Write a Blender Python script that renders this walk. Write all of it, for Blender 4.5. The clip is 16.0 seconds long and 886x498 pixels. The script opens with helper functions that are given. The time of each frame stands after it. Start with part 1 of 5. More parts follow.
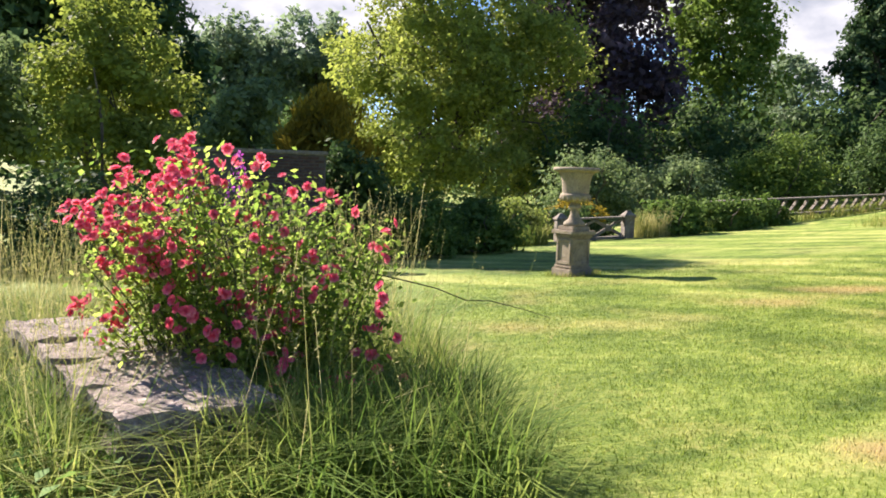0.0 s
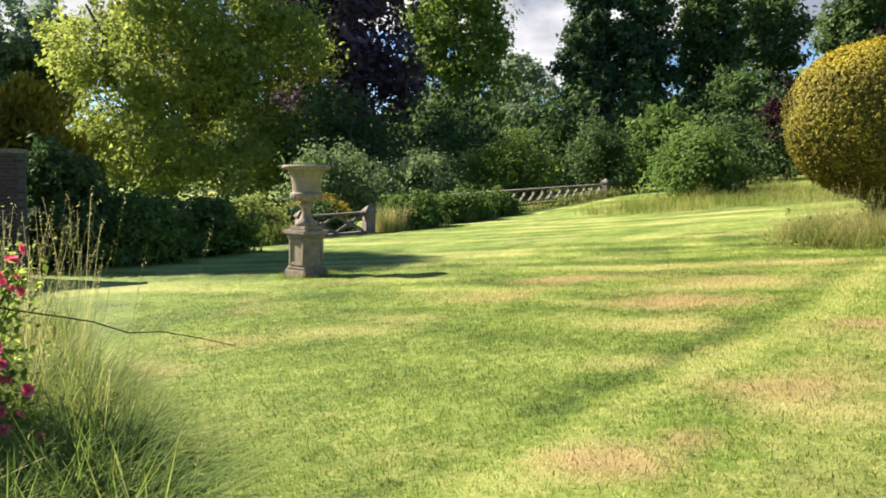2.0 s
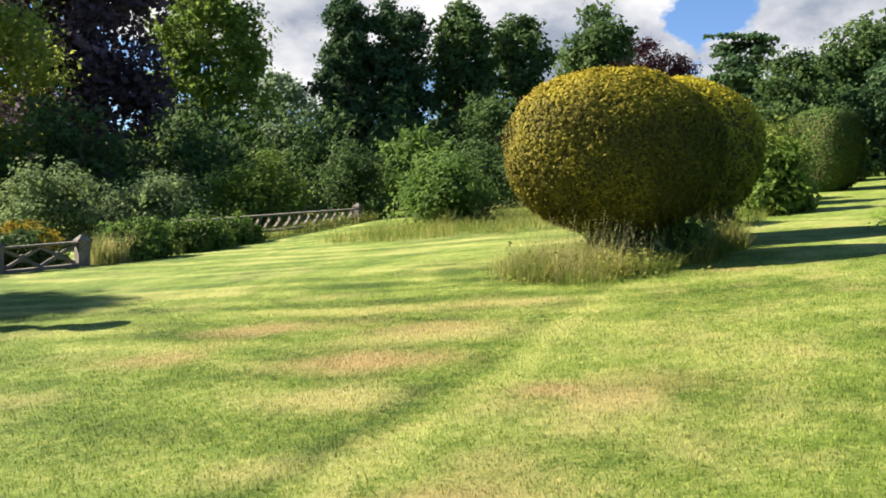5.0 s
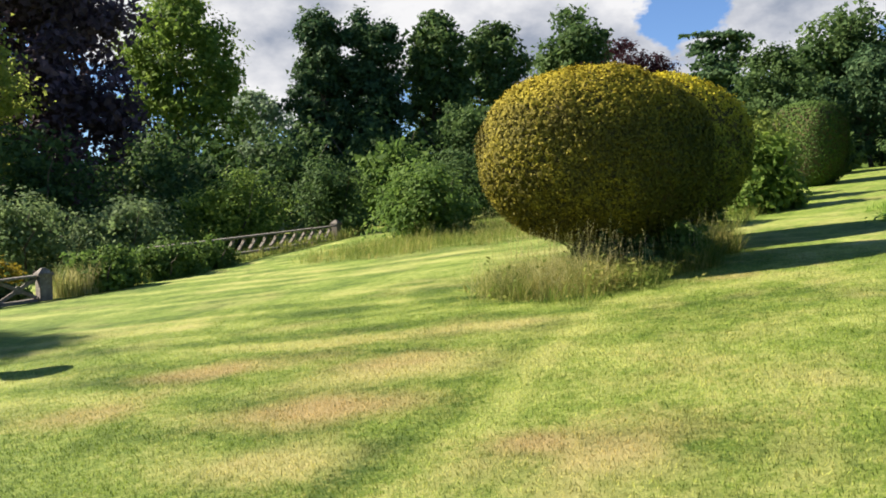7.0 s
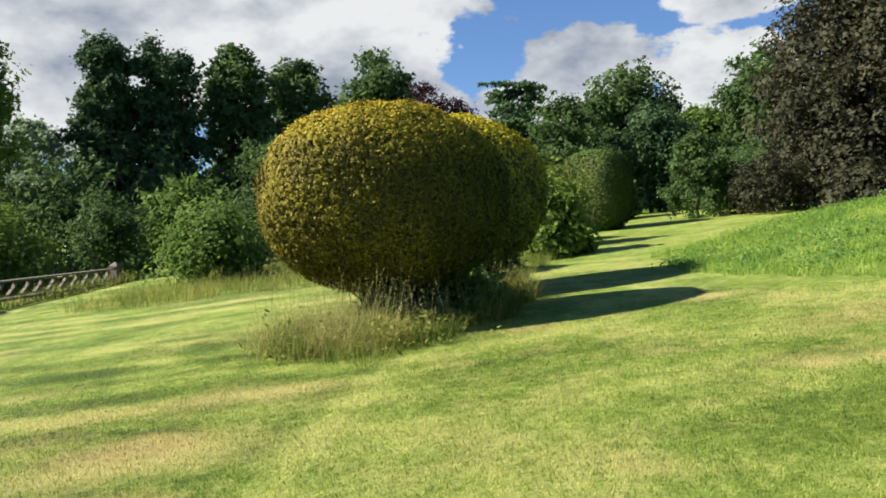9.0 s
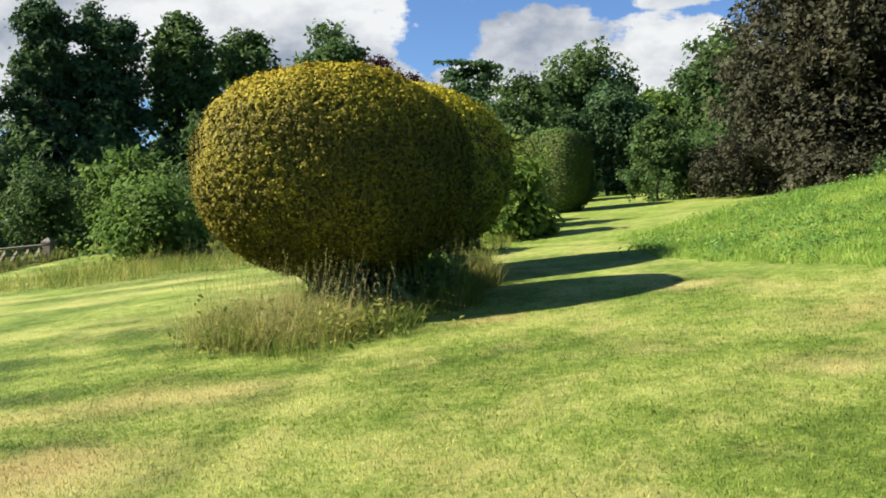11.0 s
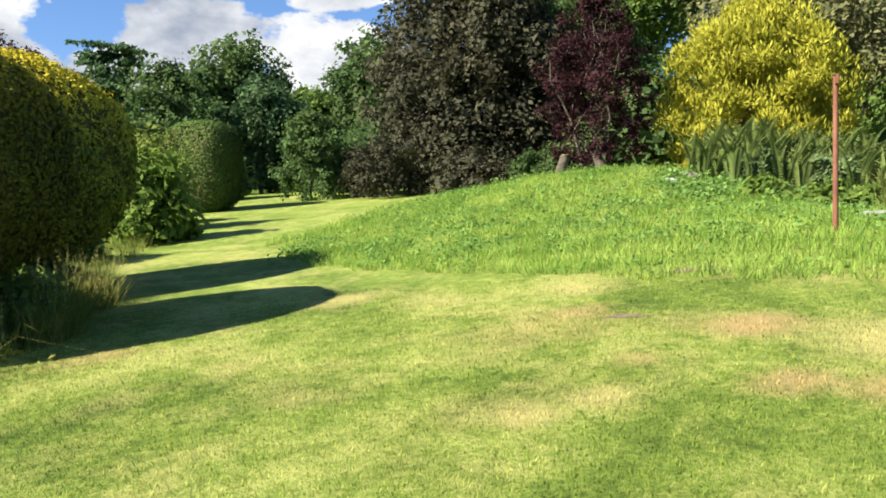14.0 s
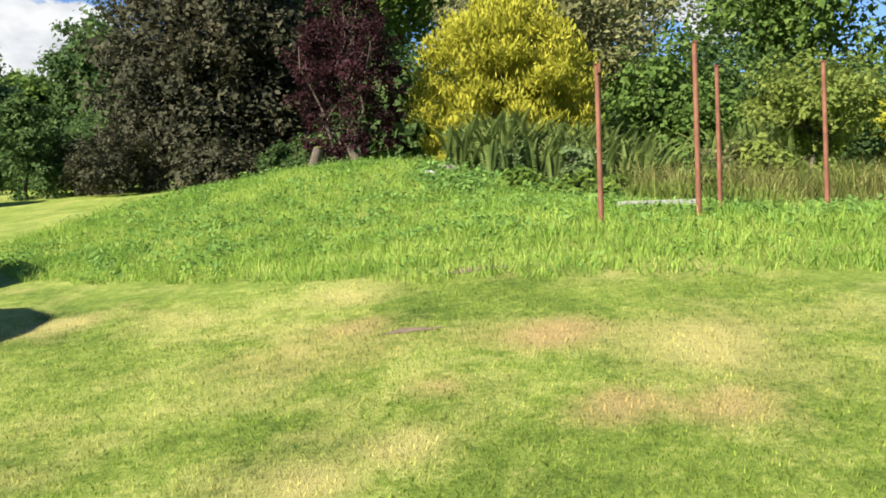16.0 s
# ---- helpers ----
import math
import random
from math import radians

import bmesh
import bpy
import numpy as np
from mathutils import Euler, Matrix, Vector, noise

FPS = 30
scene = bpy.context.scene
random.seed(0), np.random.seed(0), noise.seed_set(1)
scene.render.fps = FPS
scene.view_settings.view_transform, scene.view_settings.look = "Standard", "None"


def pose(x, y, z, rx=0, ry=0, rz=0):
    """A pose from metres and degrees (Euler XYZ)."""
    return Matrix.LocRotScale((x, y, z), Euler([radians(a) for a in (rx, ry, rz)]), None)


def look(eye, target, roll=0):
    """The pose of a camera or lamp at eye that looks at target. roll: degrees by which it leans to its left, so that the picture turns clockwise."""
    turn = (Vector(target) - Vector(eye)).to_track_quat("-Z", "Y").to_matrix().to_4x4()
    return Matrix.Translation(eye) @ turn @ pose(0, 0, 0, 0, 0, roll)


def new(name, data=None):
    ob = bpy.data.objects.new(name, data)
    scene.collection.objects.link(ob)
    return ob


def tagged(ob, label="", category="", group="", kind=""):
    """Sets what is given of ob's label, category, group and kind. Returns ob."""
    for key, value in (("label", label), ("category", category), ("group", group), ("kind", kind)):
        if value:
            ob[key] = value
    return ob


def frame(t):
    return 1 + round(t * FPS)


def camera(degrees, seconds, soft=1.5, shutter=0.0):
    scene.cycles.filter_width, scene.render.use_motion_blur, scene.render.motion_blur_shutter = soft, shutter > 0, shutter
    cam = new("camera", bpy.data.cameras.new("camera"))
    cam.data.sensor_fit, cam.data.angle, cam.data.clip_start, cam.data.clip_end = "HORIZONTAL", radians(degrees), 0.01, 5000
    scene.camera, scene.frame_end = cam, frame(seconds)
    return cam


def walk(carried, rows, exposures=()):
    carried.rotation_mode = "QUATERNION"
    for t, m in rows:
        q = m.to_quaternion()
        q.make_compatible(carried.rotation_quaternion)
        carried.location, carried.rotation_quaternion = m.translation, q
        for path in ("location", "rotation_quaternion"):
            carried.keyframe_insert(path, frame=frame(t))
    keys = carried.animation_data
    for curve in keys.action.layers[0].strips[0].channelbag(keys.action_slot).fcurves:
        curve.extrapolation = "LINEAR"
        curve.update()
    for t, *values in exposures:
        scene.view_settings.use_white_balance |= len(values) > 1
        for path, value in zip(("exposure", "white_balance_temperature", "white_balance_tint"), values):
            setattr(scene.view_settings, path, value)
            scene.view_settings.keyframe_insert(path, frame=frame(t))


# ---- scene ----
cam = camera(56.6, 16.0, soft=1.75)
PATH = [
    (0, (-0.000, -0.000, 1.500), (-0.002, 1.993, 1.337), 1.96),
    (0.5, (0.045, 0.103, 1.527), (0.222, 2.089, 1.375), 1.08),
    (1, (0.093, 0.217, 1.547), (0.474, 2.175, 1.397), 0.00),
    (1.5, (0.208, 0.320, 1.544), (0.709, 2.246, 1.345), 0.06),
    (2, (0.424, 0.423, 1.592), (1.008, 2.329, 1.429), 1.06),
    (2.5, (0.622, 0.524, 1.609), (1.376, 2.371, 1.467), 0.61),
    (3, (0.867, 0.719, 1.635), (1.832, 2.465, 1.484), -1.02),
    (3.5, (1.139, 0.874, 1.665), (2.202, 2.564, 1.545), -0.17),
    (4, (1.436, 1.028, 1.719), (2.515, 2.709, 1.615), 1.27),
    (6.5, (2.465, 1.902, 1.830), (3.555, 3.577, 1.750), 0.15),
    (7, (2.634, 2.081, 1.852), (3.742, 3.745, 1.776), -1.47),
    (7.5, (2.864, 2.273, 1.872), (3.963, 3.942, 1.789), -0.84),
    (8, (3.101, 2.430, 1.884), (4.255, 4.059, 1.763), -0.57),
    (8.5, (3.367, 2.622, 1.927), (4.702, 4.111, 1.897), -0.74),
    (9, (3.603, 2.773, 1.948), (5.068, 4.134, 1.958), -1.27),
    (11.5, (4.607, 3.778, 1.969), (6.194, 4.993, 1.900), 0.09),
    (12, (4.871, 3.931, 1.991), (6.579, 4.968, 1.908), -0.85),
    (12.5, (5.152, 3.969, 2.000), (6.958, 4.825, 1.921), -0.93),
    (13, (5.435, 3.977, 2.046), (7.295, 4.710, 1.994), 0.31),
    (13.5, (5.689, 4.095, 2.056), (7.585, 4.731, 2.008), 0.31),
    (14, (5.923, 4.213, 2.080), (7.845, 4.766, 2.026), -0.59),
    (14.5, (6.190, 4.331, 2.098), (8.134, 4.802, 2.108), -0.05),
    (15, (6.449, 4.414, 2.104), (8.414, 4.784, 2.109), 0.32),
    (15.5, (6.764, 4.499, 2.136), (8.756, 4.661, 2.086), -0.99),
    (16, (7.031, 4.528, 2.137), (9.029, 4.485, 2.055), -2.03),
]
walk(cam, [(t, look(eye, target, roll)) for t, eye, target, roll in PATH],
     [(0.0, 1.72, 6550, 18), (1.5, 1.58, 6650, 15), (2.5, 1.58, 6600, 13), (3.5, 1.58, 6600, 12), (4.0, 1.40, 6600, 12), (6.5, 1.6, 6550, 12), (7.0, 1.34, 6550, 12), (7.5, 1.4, 6500, 11), (8.0, 1.64, 6500, 10),
      (8.5, 1.5, 6500, 9), (9.0, 1.2, 6450, 9), (11.5, 1.4, 6450, 9), (12.5, 1.6, 6500, 10), (16.0, 1.42, 6500, 10)])

# ---- light: low afternoon sun from the far side of the lawn, broken cloud ----
SUN_ELEVATION = radians(36)
SUN_FROM = radians(135)      # compass turn of the sun's place, from +x towards +y
sun_way = Vector((math.cos(SUN_FROM) * math.cos(SUN_ELEVATION), math.sin(SUN_FROM) * math.cos(SUN_ELEVATION), math.sin(SUN_ELEVATION)))
sun = new("sun", bpy.data.lights.new("sun", "SUN"))
sun.data.energy, sun.data.angle, sun.data.color = 5.0, radians(0.55), (1.0, 0.93, 0.81)
sun.rotation_euler = sun_way.to_track_quat("Z", "Y").to_euler()

world = bpy.data.worlds.new("sky")
scene.world = world
world.use_nodes = True
wn, wl = world.node_tree.nodes, world.node_tree.links
wn.clear()
w_out, w_bg = wn.new("ShaderNodeOutputWorld"), wn.new("ShaderNodeBackground")
w_sky, w_co, w_map = wn.new("ShaderNodeTexSky"), wn.new("ShaderNodeTexCoord"), wn.new("ShaderNodeMapping")
w_sky.sky_type, w_sky.sun_disc = "NISHITA", False
w_sky.sun_elevation, w_sky.sun_rotation = SUN_ELEVATION, math.pi / 2 - SUN_FROM
w_sky.altitude, w_sky.air_density, w_sky.dust_density = 100, 1.0, 0.1
w_sky.ozone_density = 3.0
# broken cumulus: heaps in a few directions, frayed by noise, and thinner broken cloud all over
w_map.inputs["Scale"].default_value = (1.0, 1.0, 1.7)
wl.new(w_co.outputs["Generated"], w_map.inputs["Vector"])


def w_math(op, a, b=None, c=None):
    n = wn.new("ShaderNodeMath")
    n.operation = op
    for k, v in enumerate((a, b, c)):
        if isinstance(v, (int, float)):
            n.inputs[k].default_value = v
        elif v is not None:
            wl.new(v, n.inputs[k])
    return n.outputs[0]


def w_noise(scale, detail, rough, offset):
    n, o = wn.new("ShaderNodeTexNoise"), wn.new("ShaderNodeVectorMath")
    o.operation, o.inputs[1].default_value = "ADD", offset
    wl.new(w_map.outputs["Vector"], o.inputs[0])
    wl.new(o.outputs[0], n.inputs["Vector"])
    n.inputs["Scale"].default_value, n.inputs["Detail"].default_value, n.inputs["Roughness"].default_value = scale, detail, rough
    return n.outputs["Fac"]


def w_heap(way, spread, flat=1.9):
    """1 in the middle of a heap of cloud, falling to 0 at its edge."""
    d, k = wn.new("ShaderNodeVectorMath"), wn.new("ShaderNodeVectorMath")
    d.operation, d.inputs[1].default_value = "SUBTRACT", Vector(way).normalized()
    k.operation, k.inputs[1].default_value = "MULTIPLY", (1, 1, flat)
    wl.new(w_co.outputs["Generated"], d.inputs[0])
    wl.new(d.outputs[0], k.inputs[0])
    far = wn.new("ShaderNodeVectorMath")
    far.operation = "LENGTH"
    wl.new(k.outputs[0], far.inputs[0])
    return w_math("MULTIPLY_ADD", far.outputs["Value"], -1.0 / spread, 1.0)


HEAPS = [((0.60, 0.75, 0.27), 0.27, 1.6), ((0.43, 0.87, 0.30), 0.30, 1.5), ((0.30, 0.93, 0.225), 0.20, 2.2), ((0.82, 0.535, 0.185), 0.150, 1.8),
         ((0.90, 0.40, 0.185), 0.125, 1.7), ((0.885, 0.37, 0.285), 0.11, 2.6), ((0.40, 0.90, 0.21), 0.13, 2.0), ((-0.22, 0.96, 0.19), 0.26, 2.0), ((-0.6, 0.8, 0.3), 0.3, 2.0), ((0.9, -0.35, 0.3), 0.25, 2.0)]
heap = None
for h in HEAPS:
    one = w_heap(*h)
    heap = one if heap is None else w_math("MAXIMUM", heap, one)
heap = w_math("MAXIMUM", heap, -0.28)
fray = w_noise(7.5, 12, 0.55, (3.1, 1.7, 0.4))
cover = w_math("MULTIPLY_ADD", fray, 1.75, w_math("MULTIPLY_ADD", heap, 0.85, -0.62))
w_ramp, w_mix, w_cloud = wn.new("ShaderNodeValToRGB"), wn.new("ShaderNodeMixRGB"), wn.new("ShaderNodeValToRGB")
w_ramp.color_ramp.elements[0].position, w_ramp.color_ramp.elements[1].position = 0.43, 0.51
wl.new(cover, w_ramp.inputs["Fac"])
# the thick of a cloud is grey, its rims and upper heads are white
body = w_noise(5.5, 9, 0.55, (0.3, 5.1, 2.2))
rain = w_heap((0.70, 0.69, 0.20), 0.22, 1.6)
thick = w_math("MULTIPLY_ADD", w_math("MAXIMUM", rain, 0.0), -0.40, w_math("MULTIPLY_ADD", body, 2.3, w_math("MULTIPLY_ADD", cover, -0.22, -0.32)))
w_cloud.color_ramp.elements[0].position, w_cloud.color_ramp.elements[0].color = 0.34, (3.4, 3.9, 4.8, 1)
w_cloud.color_ramp.elements[1].position, w_cloud.color_ramp.elements[1].color = 0.80, (8.9, 9.0, 9.1, 1)
wl.new(thick, w_cloud.inputs["Fac"])
wl.new(w_ramp.outputs["Color"], w_mix.inputs["Fac"])
w_blue = wn.new("ShaderNodeMixRGB")
w_blue.blend_type, w_blue.inputs["Fac"].default_value, w_blue.inputs["Color2"].default_value = "MULTIPLY", 1.0, (1.05, 1.25, 1.55, 1)
wl.new(w_sky.outputs["Color"], w_blue.inputs["Color1"])
wl.new(w_blue.outputs["Color"], w_mix.inputs["Color1"])
wl.new(w_cloud.outputs["Color"], w_mix.inputs["Color2"])
wl.new(w_mix.outputs["Color"], w_bg.inputs["Color"])
wl.new(w_bg.outputs["Background"], w_out.inputs["Surface"])
w_bg.inputs["Strength"].default_value = 0.041

rng = np.random.default_rng(7)


# ---- materials ----
def material(name):
    m = bpy.data.materials.new(name)
    m.use_nodes = True
    m.node_tree.nodes.clear()
    out = m.node_tree.nodes.new("ShaderNodeOutputMaterial")
    return m, m.node_tree.nodes, m.node_tree.links, out


def ramp(nodes, stops):
    r = nodes.new("ShaderNodeValToRGB")
    e = r.color_ramp.elements
    while len(e) < len(stops):
        e.new(0.5)
    for el, (p, c) in zip(e, stops):
        el.position, el.color = p, (*c, 1)
    return r


def noise_tex(nodes, links, vec, scale, detail=4, rough=0.55, distort=0.0):
    n = nodes.new("ShaderNodeTexNoise")
    n.inputs["Scale"].default_value, n.inputs["Detail"].default_value = scale, detail
    n.inputs["Roughness"].default_value, n.inputs["Distortion"].default_value = rough, distort
    links.new(vec, n.inputs["Vector"])
    return n


def leaf_material(name, dark, mid, light, through_light=0.35, patch=0.6, rough=0.7, tips=None, green=None):
    """Leaves: colour differs from leaf to leaf, and slowly over the crown; some sun shines through."""
    m, nodes, links, out = material(name)
    geo, co = nodes.new("ShaderNodeNewGeometry"), nodes.new("ShaderNodeTexCoord")
    r = ramp(nodes, [(0.0, dark), (0.5, mid), (1.0, light)])
    big = noise_tex(nodes, links, co.outputs["Object"], patch, 3)
    add = nodes.new("ShaderNodeMath")
    add.operation = "MULTIPLY_ADD"
    links.new(geo.outputs["Random Per Island"], add.inputs[0])
    add.inputs[1].default_value = 0.55
    sub = nodes.new("ShaderNodeMath")
    sub.operation = "MULTIPLY_ADD"
    links.new(big.outputs["Fac"], sub.inputs[0])
    sub.inputs[1].default_value, sub.inputs[2].default_value = 1.6, -0.55
    links.new(sub.outputs[0], add.inputs[2])
    links.new(add.outputs[0], r.inputs["Fac"])
    p, tr, mix = nodes.new("ShaderNodeBsdfPrincipled"), nodes.new("ShaderNodeBsdfTranslucent"), nodes.new("ShaderNodeMixShader")
    p.inputs["Roughness"].default_value = rough
    p.inputs["Specular IOR Level"].default_value = 0.12
    colour = r.outputs["Color"]
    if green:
        # one flank is greener, with the shade of that side put into its colour
        lo, hi, shaded_green = green
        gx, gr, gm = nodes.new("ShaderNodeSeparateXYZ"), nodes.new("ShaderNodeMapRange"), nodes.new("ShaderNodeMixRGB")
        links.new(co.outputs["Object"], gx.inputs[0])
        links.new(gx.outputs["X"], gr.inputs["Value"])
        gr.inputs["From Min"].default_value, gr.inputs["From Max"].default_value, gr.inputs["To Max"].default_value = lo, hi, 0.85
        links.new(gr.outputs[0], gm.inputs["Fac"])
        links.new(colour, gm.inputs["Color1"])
        gm.inputs["Color2"].default_value = (*shaded_green, 1)
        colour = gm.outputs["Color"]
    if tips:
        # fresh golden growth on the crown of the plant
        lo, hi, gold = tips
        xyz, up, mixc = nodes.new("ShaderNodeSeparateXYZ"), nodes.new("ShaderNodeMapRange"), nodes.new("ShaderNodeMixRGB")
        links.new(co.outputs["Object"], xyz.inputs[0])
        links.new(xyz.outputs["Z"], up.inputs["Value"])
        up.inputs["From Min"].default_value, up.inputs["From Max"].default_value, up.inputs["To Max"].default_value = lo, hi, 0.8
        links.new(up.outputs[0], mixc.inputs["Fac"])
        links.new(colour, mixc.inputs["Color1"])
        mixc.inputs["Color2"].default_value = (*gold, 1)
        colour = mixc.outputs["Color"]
    links.new(colour, p.inputs["Base Color"])
    links.new(colour, tr.inputs["Color"])
    mix.inputs["Fac"].default_value = through_light
    links.new(p.outputs[0], mix.inputs[1])
    links.new(tr.outputs[0], mix.inputs[2])
    links.new(mix.outputs[0], out.inputs["Surface"])
    return m


def solid_material(name, stops, scale=6.0, fine=60.0, rough=0.85, bump=0.4, metal=0.0, spots=None, dist=0.02):
    """Stone, bark, rust and the like: two scales of noise in colour and relief, and stains."""
    m, nodes, links, out = material(name)
    co, ob = nodes.new("ShaderNodeTexCoord"), nodes.new("ShaderNodeObjectInfo")
    shift = nodes.new("ShaderNodeVectorMath")
    shift.operation = "MULTIPLY_ADD"
    links.new(ob.outputs["Random"], shift.inputs[0])
    shift.inputs[1].default_value = (17, 29, 11)
    links.new(co.outputs["Object"], shift.inputs[2])
    a = noise_tex(nodes, links, shift.outputs[0], scale, 6, 0.6)
    b = noise_tex(nodes, links, shift.outputs[0], fine, 4, 0.6)
    mixv = nodes.new("ShaderNodeMath")
    mixv.operation = "MULTIPLY_ADD"
    links.new(b.outputs["Fac"], mixv.inputs[0])
    mixv.inputs[1].default_value = 0.45
    half = nodes.new("ShaderNodeMath")
    half.operation = "MULTIPLY_ADD"
    links.new(a.outputs["Fac"], half.inputs[0])
    half.inputs[1].default_value, half.inputs[2].default_value = 1.0, -0.22
    links.new(half.outputs[0], mixv.inputs[2])
    r = ramp(nodes, stops)
    links.new(mixv.outputs[0], r.inputs["Fac"])
    colour = r.outputs["Color"]
    if spots:
        s = noise_tex(nodes, links, shift.outputs[0], scale * 2.3, 5, 0.7)
        sr = ramp(nodes, [(0.54, (0, 0, 0)), (0.66, (1, 1, 1))])
        links.new(s.outputs["Fac"], sr.inputs["Fac"])
        mx = nodes.new("ShaderNodeMixRGB")
        mx.inputs["Color2"].default_value = (*spots, 1)
        links.new(sr.outputs["Color"], mx.inputs["Fac"])
        links.new(colour, mx.inputs["Color1"])
        colour = mx.outputs["Color"]
    p, bp = nodes.new("ShaderNodeBsdfPrincipled"), nodes.new("ShaderNodeBump")
    bp.inputs["Strength"].default_value, bp.inputs["Distance"].default_value = bump, dist
    links.new(mixv.outputs[0], bp.inputs["Height"])
    links.new(bp.outputs[0], p.inputs["Normal"])
    links.new(colour, p.inputs["Base Color"])
    p.inputs["Roughness"].default_value, p.inputs["Metallic"].default_value = rough, metal
    links.new(p.outputs[0], out.inputs["Surface"])
    return m


def lawn_material(name, blades):
    """Mown grass: "turf" on the mesh says how dry, how worn and how lush it grows; noise gives the grain."""
    m, nodes, links, out = material(name)
    co, turf, rgb = nodes.new("ShaderNodeTexCoord"), nodes.new("ShaderNodeAttribute"), nodes.new("ShaderNodeSeparateColor")
    turf.attribute_name = "turf"
    links.new(turf.outputs["Color"], rgb.inputs[0])
    g = noise_tex(nodes, links, co.outputs["Object"], 0.8, 5, 0.62)
    fine = noise_tex(nodes, links, co.outputs["Object"], 30.0, 4, 0.75)
    tuft = noise_tex(nodes, links, co.outputs["Object"], 7.0, 4, 0.68)

    def madd(value, k, c):
        n = nodes.new("ShaderNodeMath")
        n.operation = "MULTIPLY_ADD"
        links.new(value, n.inputs[0])
        n.inputs[1].default_value = k
        if isinstance(c, (int, float)):
            n.inputs[2].default_value = c
        else:
            links.new(c, n.inputs[2])
        return n.outputs[0]

    def blend(fac, a, colour):
        n = nodes.new("ShaderNodeMixRGB")
        links.new(fac, n.inputs["Fac"])
        links.new(a, n.inputs["Color1"])
        n.inputs["Color2"].default_value = (*colour, 1)
        return n.outputs["Color"]

    grain = madd(fine.outputs["Fac"], 0.9, madd(tuft.outputs["Fac"], 0.8, -0.85))
    level = madd(g.outputs["Fac"], 0.5, madd(rgb.outputs[2], 1.05, madd(grain, 1.12, -0.275)))
    base = ramp(nodes, [(0.12, (0.062, 0.108, 0.010)), (0.48, (0.168, 0.236, 0.031)), (0.86, (0.355, 0.400, 0.092))])
    links.new(level, base.inputs["Fac"])

    def spotted(value, lo, hi):
        """The patch breaks up into tufts towards its rim."""
        n = nodes.new("ShaderNodeMapRange")
        links.new(madd(grain, 0.75, value), n.inputs["Value"])
        n.inputs["From Min"].default_value, n.inputs["From Max"].default_value, n.inputs["To Max"].default_value = lo, hi, 0.85
        return n.outputs[0]

    colour = blend(spotted(rgb.outputs[0], 0.10, 0.95), base.outputs["Color"], (0.46, 0.40, 0.145))
    colour = blend(spotted(rgb.outputs[1], 0.10, 0.95), colour, (0.43, 0.305, 0.13))
    p = nodes.new("ShaderNodeBsdfPrincipled")
    p.inputs["Roughness"].default_value, p.inputs["Specular IOR Level"].default_value = 0.75, 0.2
    if blades:
        geo = nodes.new("ShaderNodeNewGeometry")
        vr = ramp(nodes, [(0.0, (0.45, 0.52, 0.42)), (0.6, (1.1, 1.08, 1.0)), (1.0, (1.9, 1.8, 1.7))])
        links.new(geo.outputs["Random Per Island"], vr.inputs["Fac"])
        mv = nodes.new("ShaderNodeMixRGB")
        mv.blend_type, mv.inputs["Fac"].default_value = "MULTIPLY", 1.0
        links.new(colour, mv.inputs["Color1"])
        links.new(vr.outputs["Color"], mv.inputs["Color2"])
        colour = mv.outputs["Color"]
        tr, mix = nodes.new("ShaderNodeBsdfTranslucent"), nodes.new("ShaderNodeMixShader")
        links.new(colour, tr.inputs["Color"])
        mix.inputs["Fac"].default_value = 0.4
        links.new(p.outputs[0], mix.inputs[1])
        links.new(tr.outputs[0], mix.inputs[2])
        links.new(mix.outputs[0], out.inputs["Surface"])
    else:
        b = noise_tex(nodes, links, co.outputs["Object"], 42.0, 5, 0.8)
        bp = nodes.new("ShaderNodeBump")
        bp.inputs["Strength"].default_value, bp.inputs["Distance"].default_value = 0.9, 0.03
        links.new(b.outputs["Fac"], bp.inputs["Height"])
        links.new(bp.outputs[0], p.inputs["Normal"])
        links.new(p.outputs[0], out.inputs["Surface"])
    links.new(colour, p.inputs["Base Color"])
    return m


TURF = lawn_material("mown_turf", False)
BLADE = lawn_material("lawn_blades", True)
LONG_GRASS = leaf_material("long_grass", (0.105, 0.208, 0.029), (0.232, 0.368, 0.058), (0.464, 0.553, 0.127), 0.42, 0.9)
WEED = leaf_material("broad_weed_leaf", (0.081, 0.162, 0.035), (0.149, 0.269, 0.061), (0.241, 0.370, 0.088), 0.4, 1.5)
MEADOW = leaf_material("meadow_grass", (0.055, 0.109, 0.018), (0.143, 0.224, 0.040), (0.363, 0.385, 0.099), 0.52, 1.0)
HAY = leaf_material("dry_grass", (0.17, 0.21, 0.045), (0.42, 0.40, 0.14), (0.68, 0.60, 0.30), 0.4, 1.2)
VERGE = leaf_material("verge_grass", (0.075, 0.130, 0.022), (0.200, 0.254, 0.050), (0.500, 0.421, 0.140), 0.52, 1.0)
MID_GREEN = leaf_material("mid_green_leaf", (0.059, 0.109, 0.025), (0.116, 0.189, 0.040), (0.202, 0.287, 0.062), 0.45, 0.35)
DARK_GREEN = leaf_material("dark_green_leaf", (0.035, 0.070, 0.023), (0.077, 0.131, 0.039), (0.144, 0.210, 0.065), 0.40, 0.3)
PINE_GREEN = leaf_material("conifer_needles", (0.029, 0.062, 0.029), (0.056, 0.107, 0.042), (0.113, 0.169, 0.064), 0.30, 0.3)
LIGHT_GREEN = leaf_material("light_green_leaf", (0.117, 0.164, 0.036), (0.211, 0.265, 0.056), (0.328, 0.367, 0.096), 0.50, 0.45)
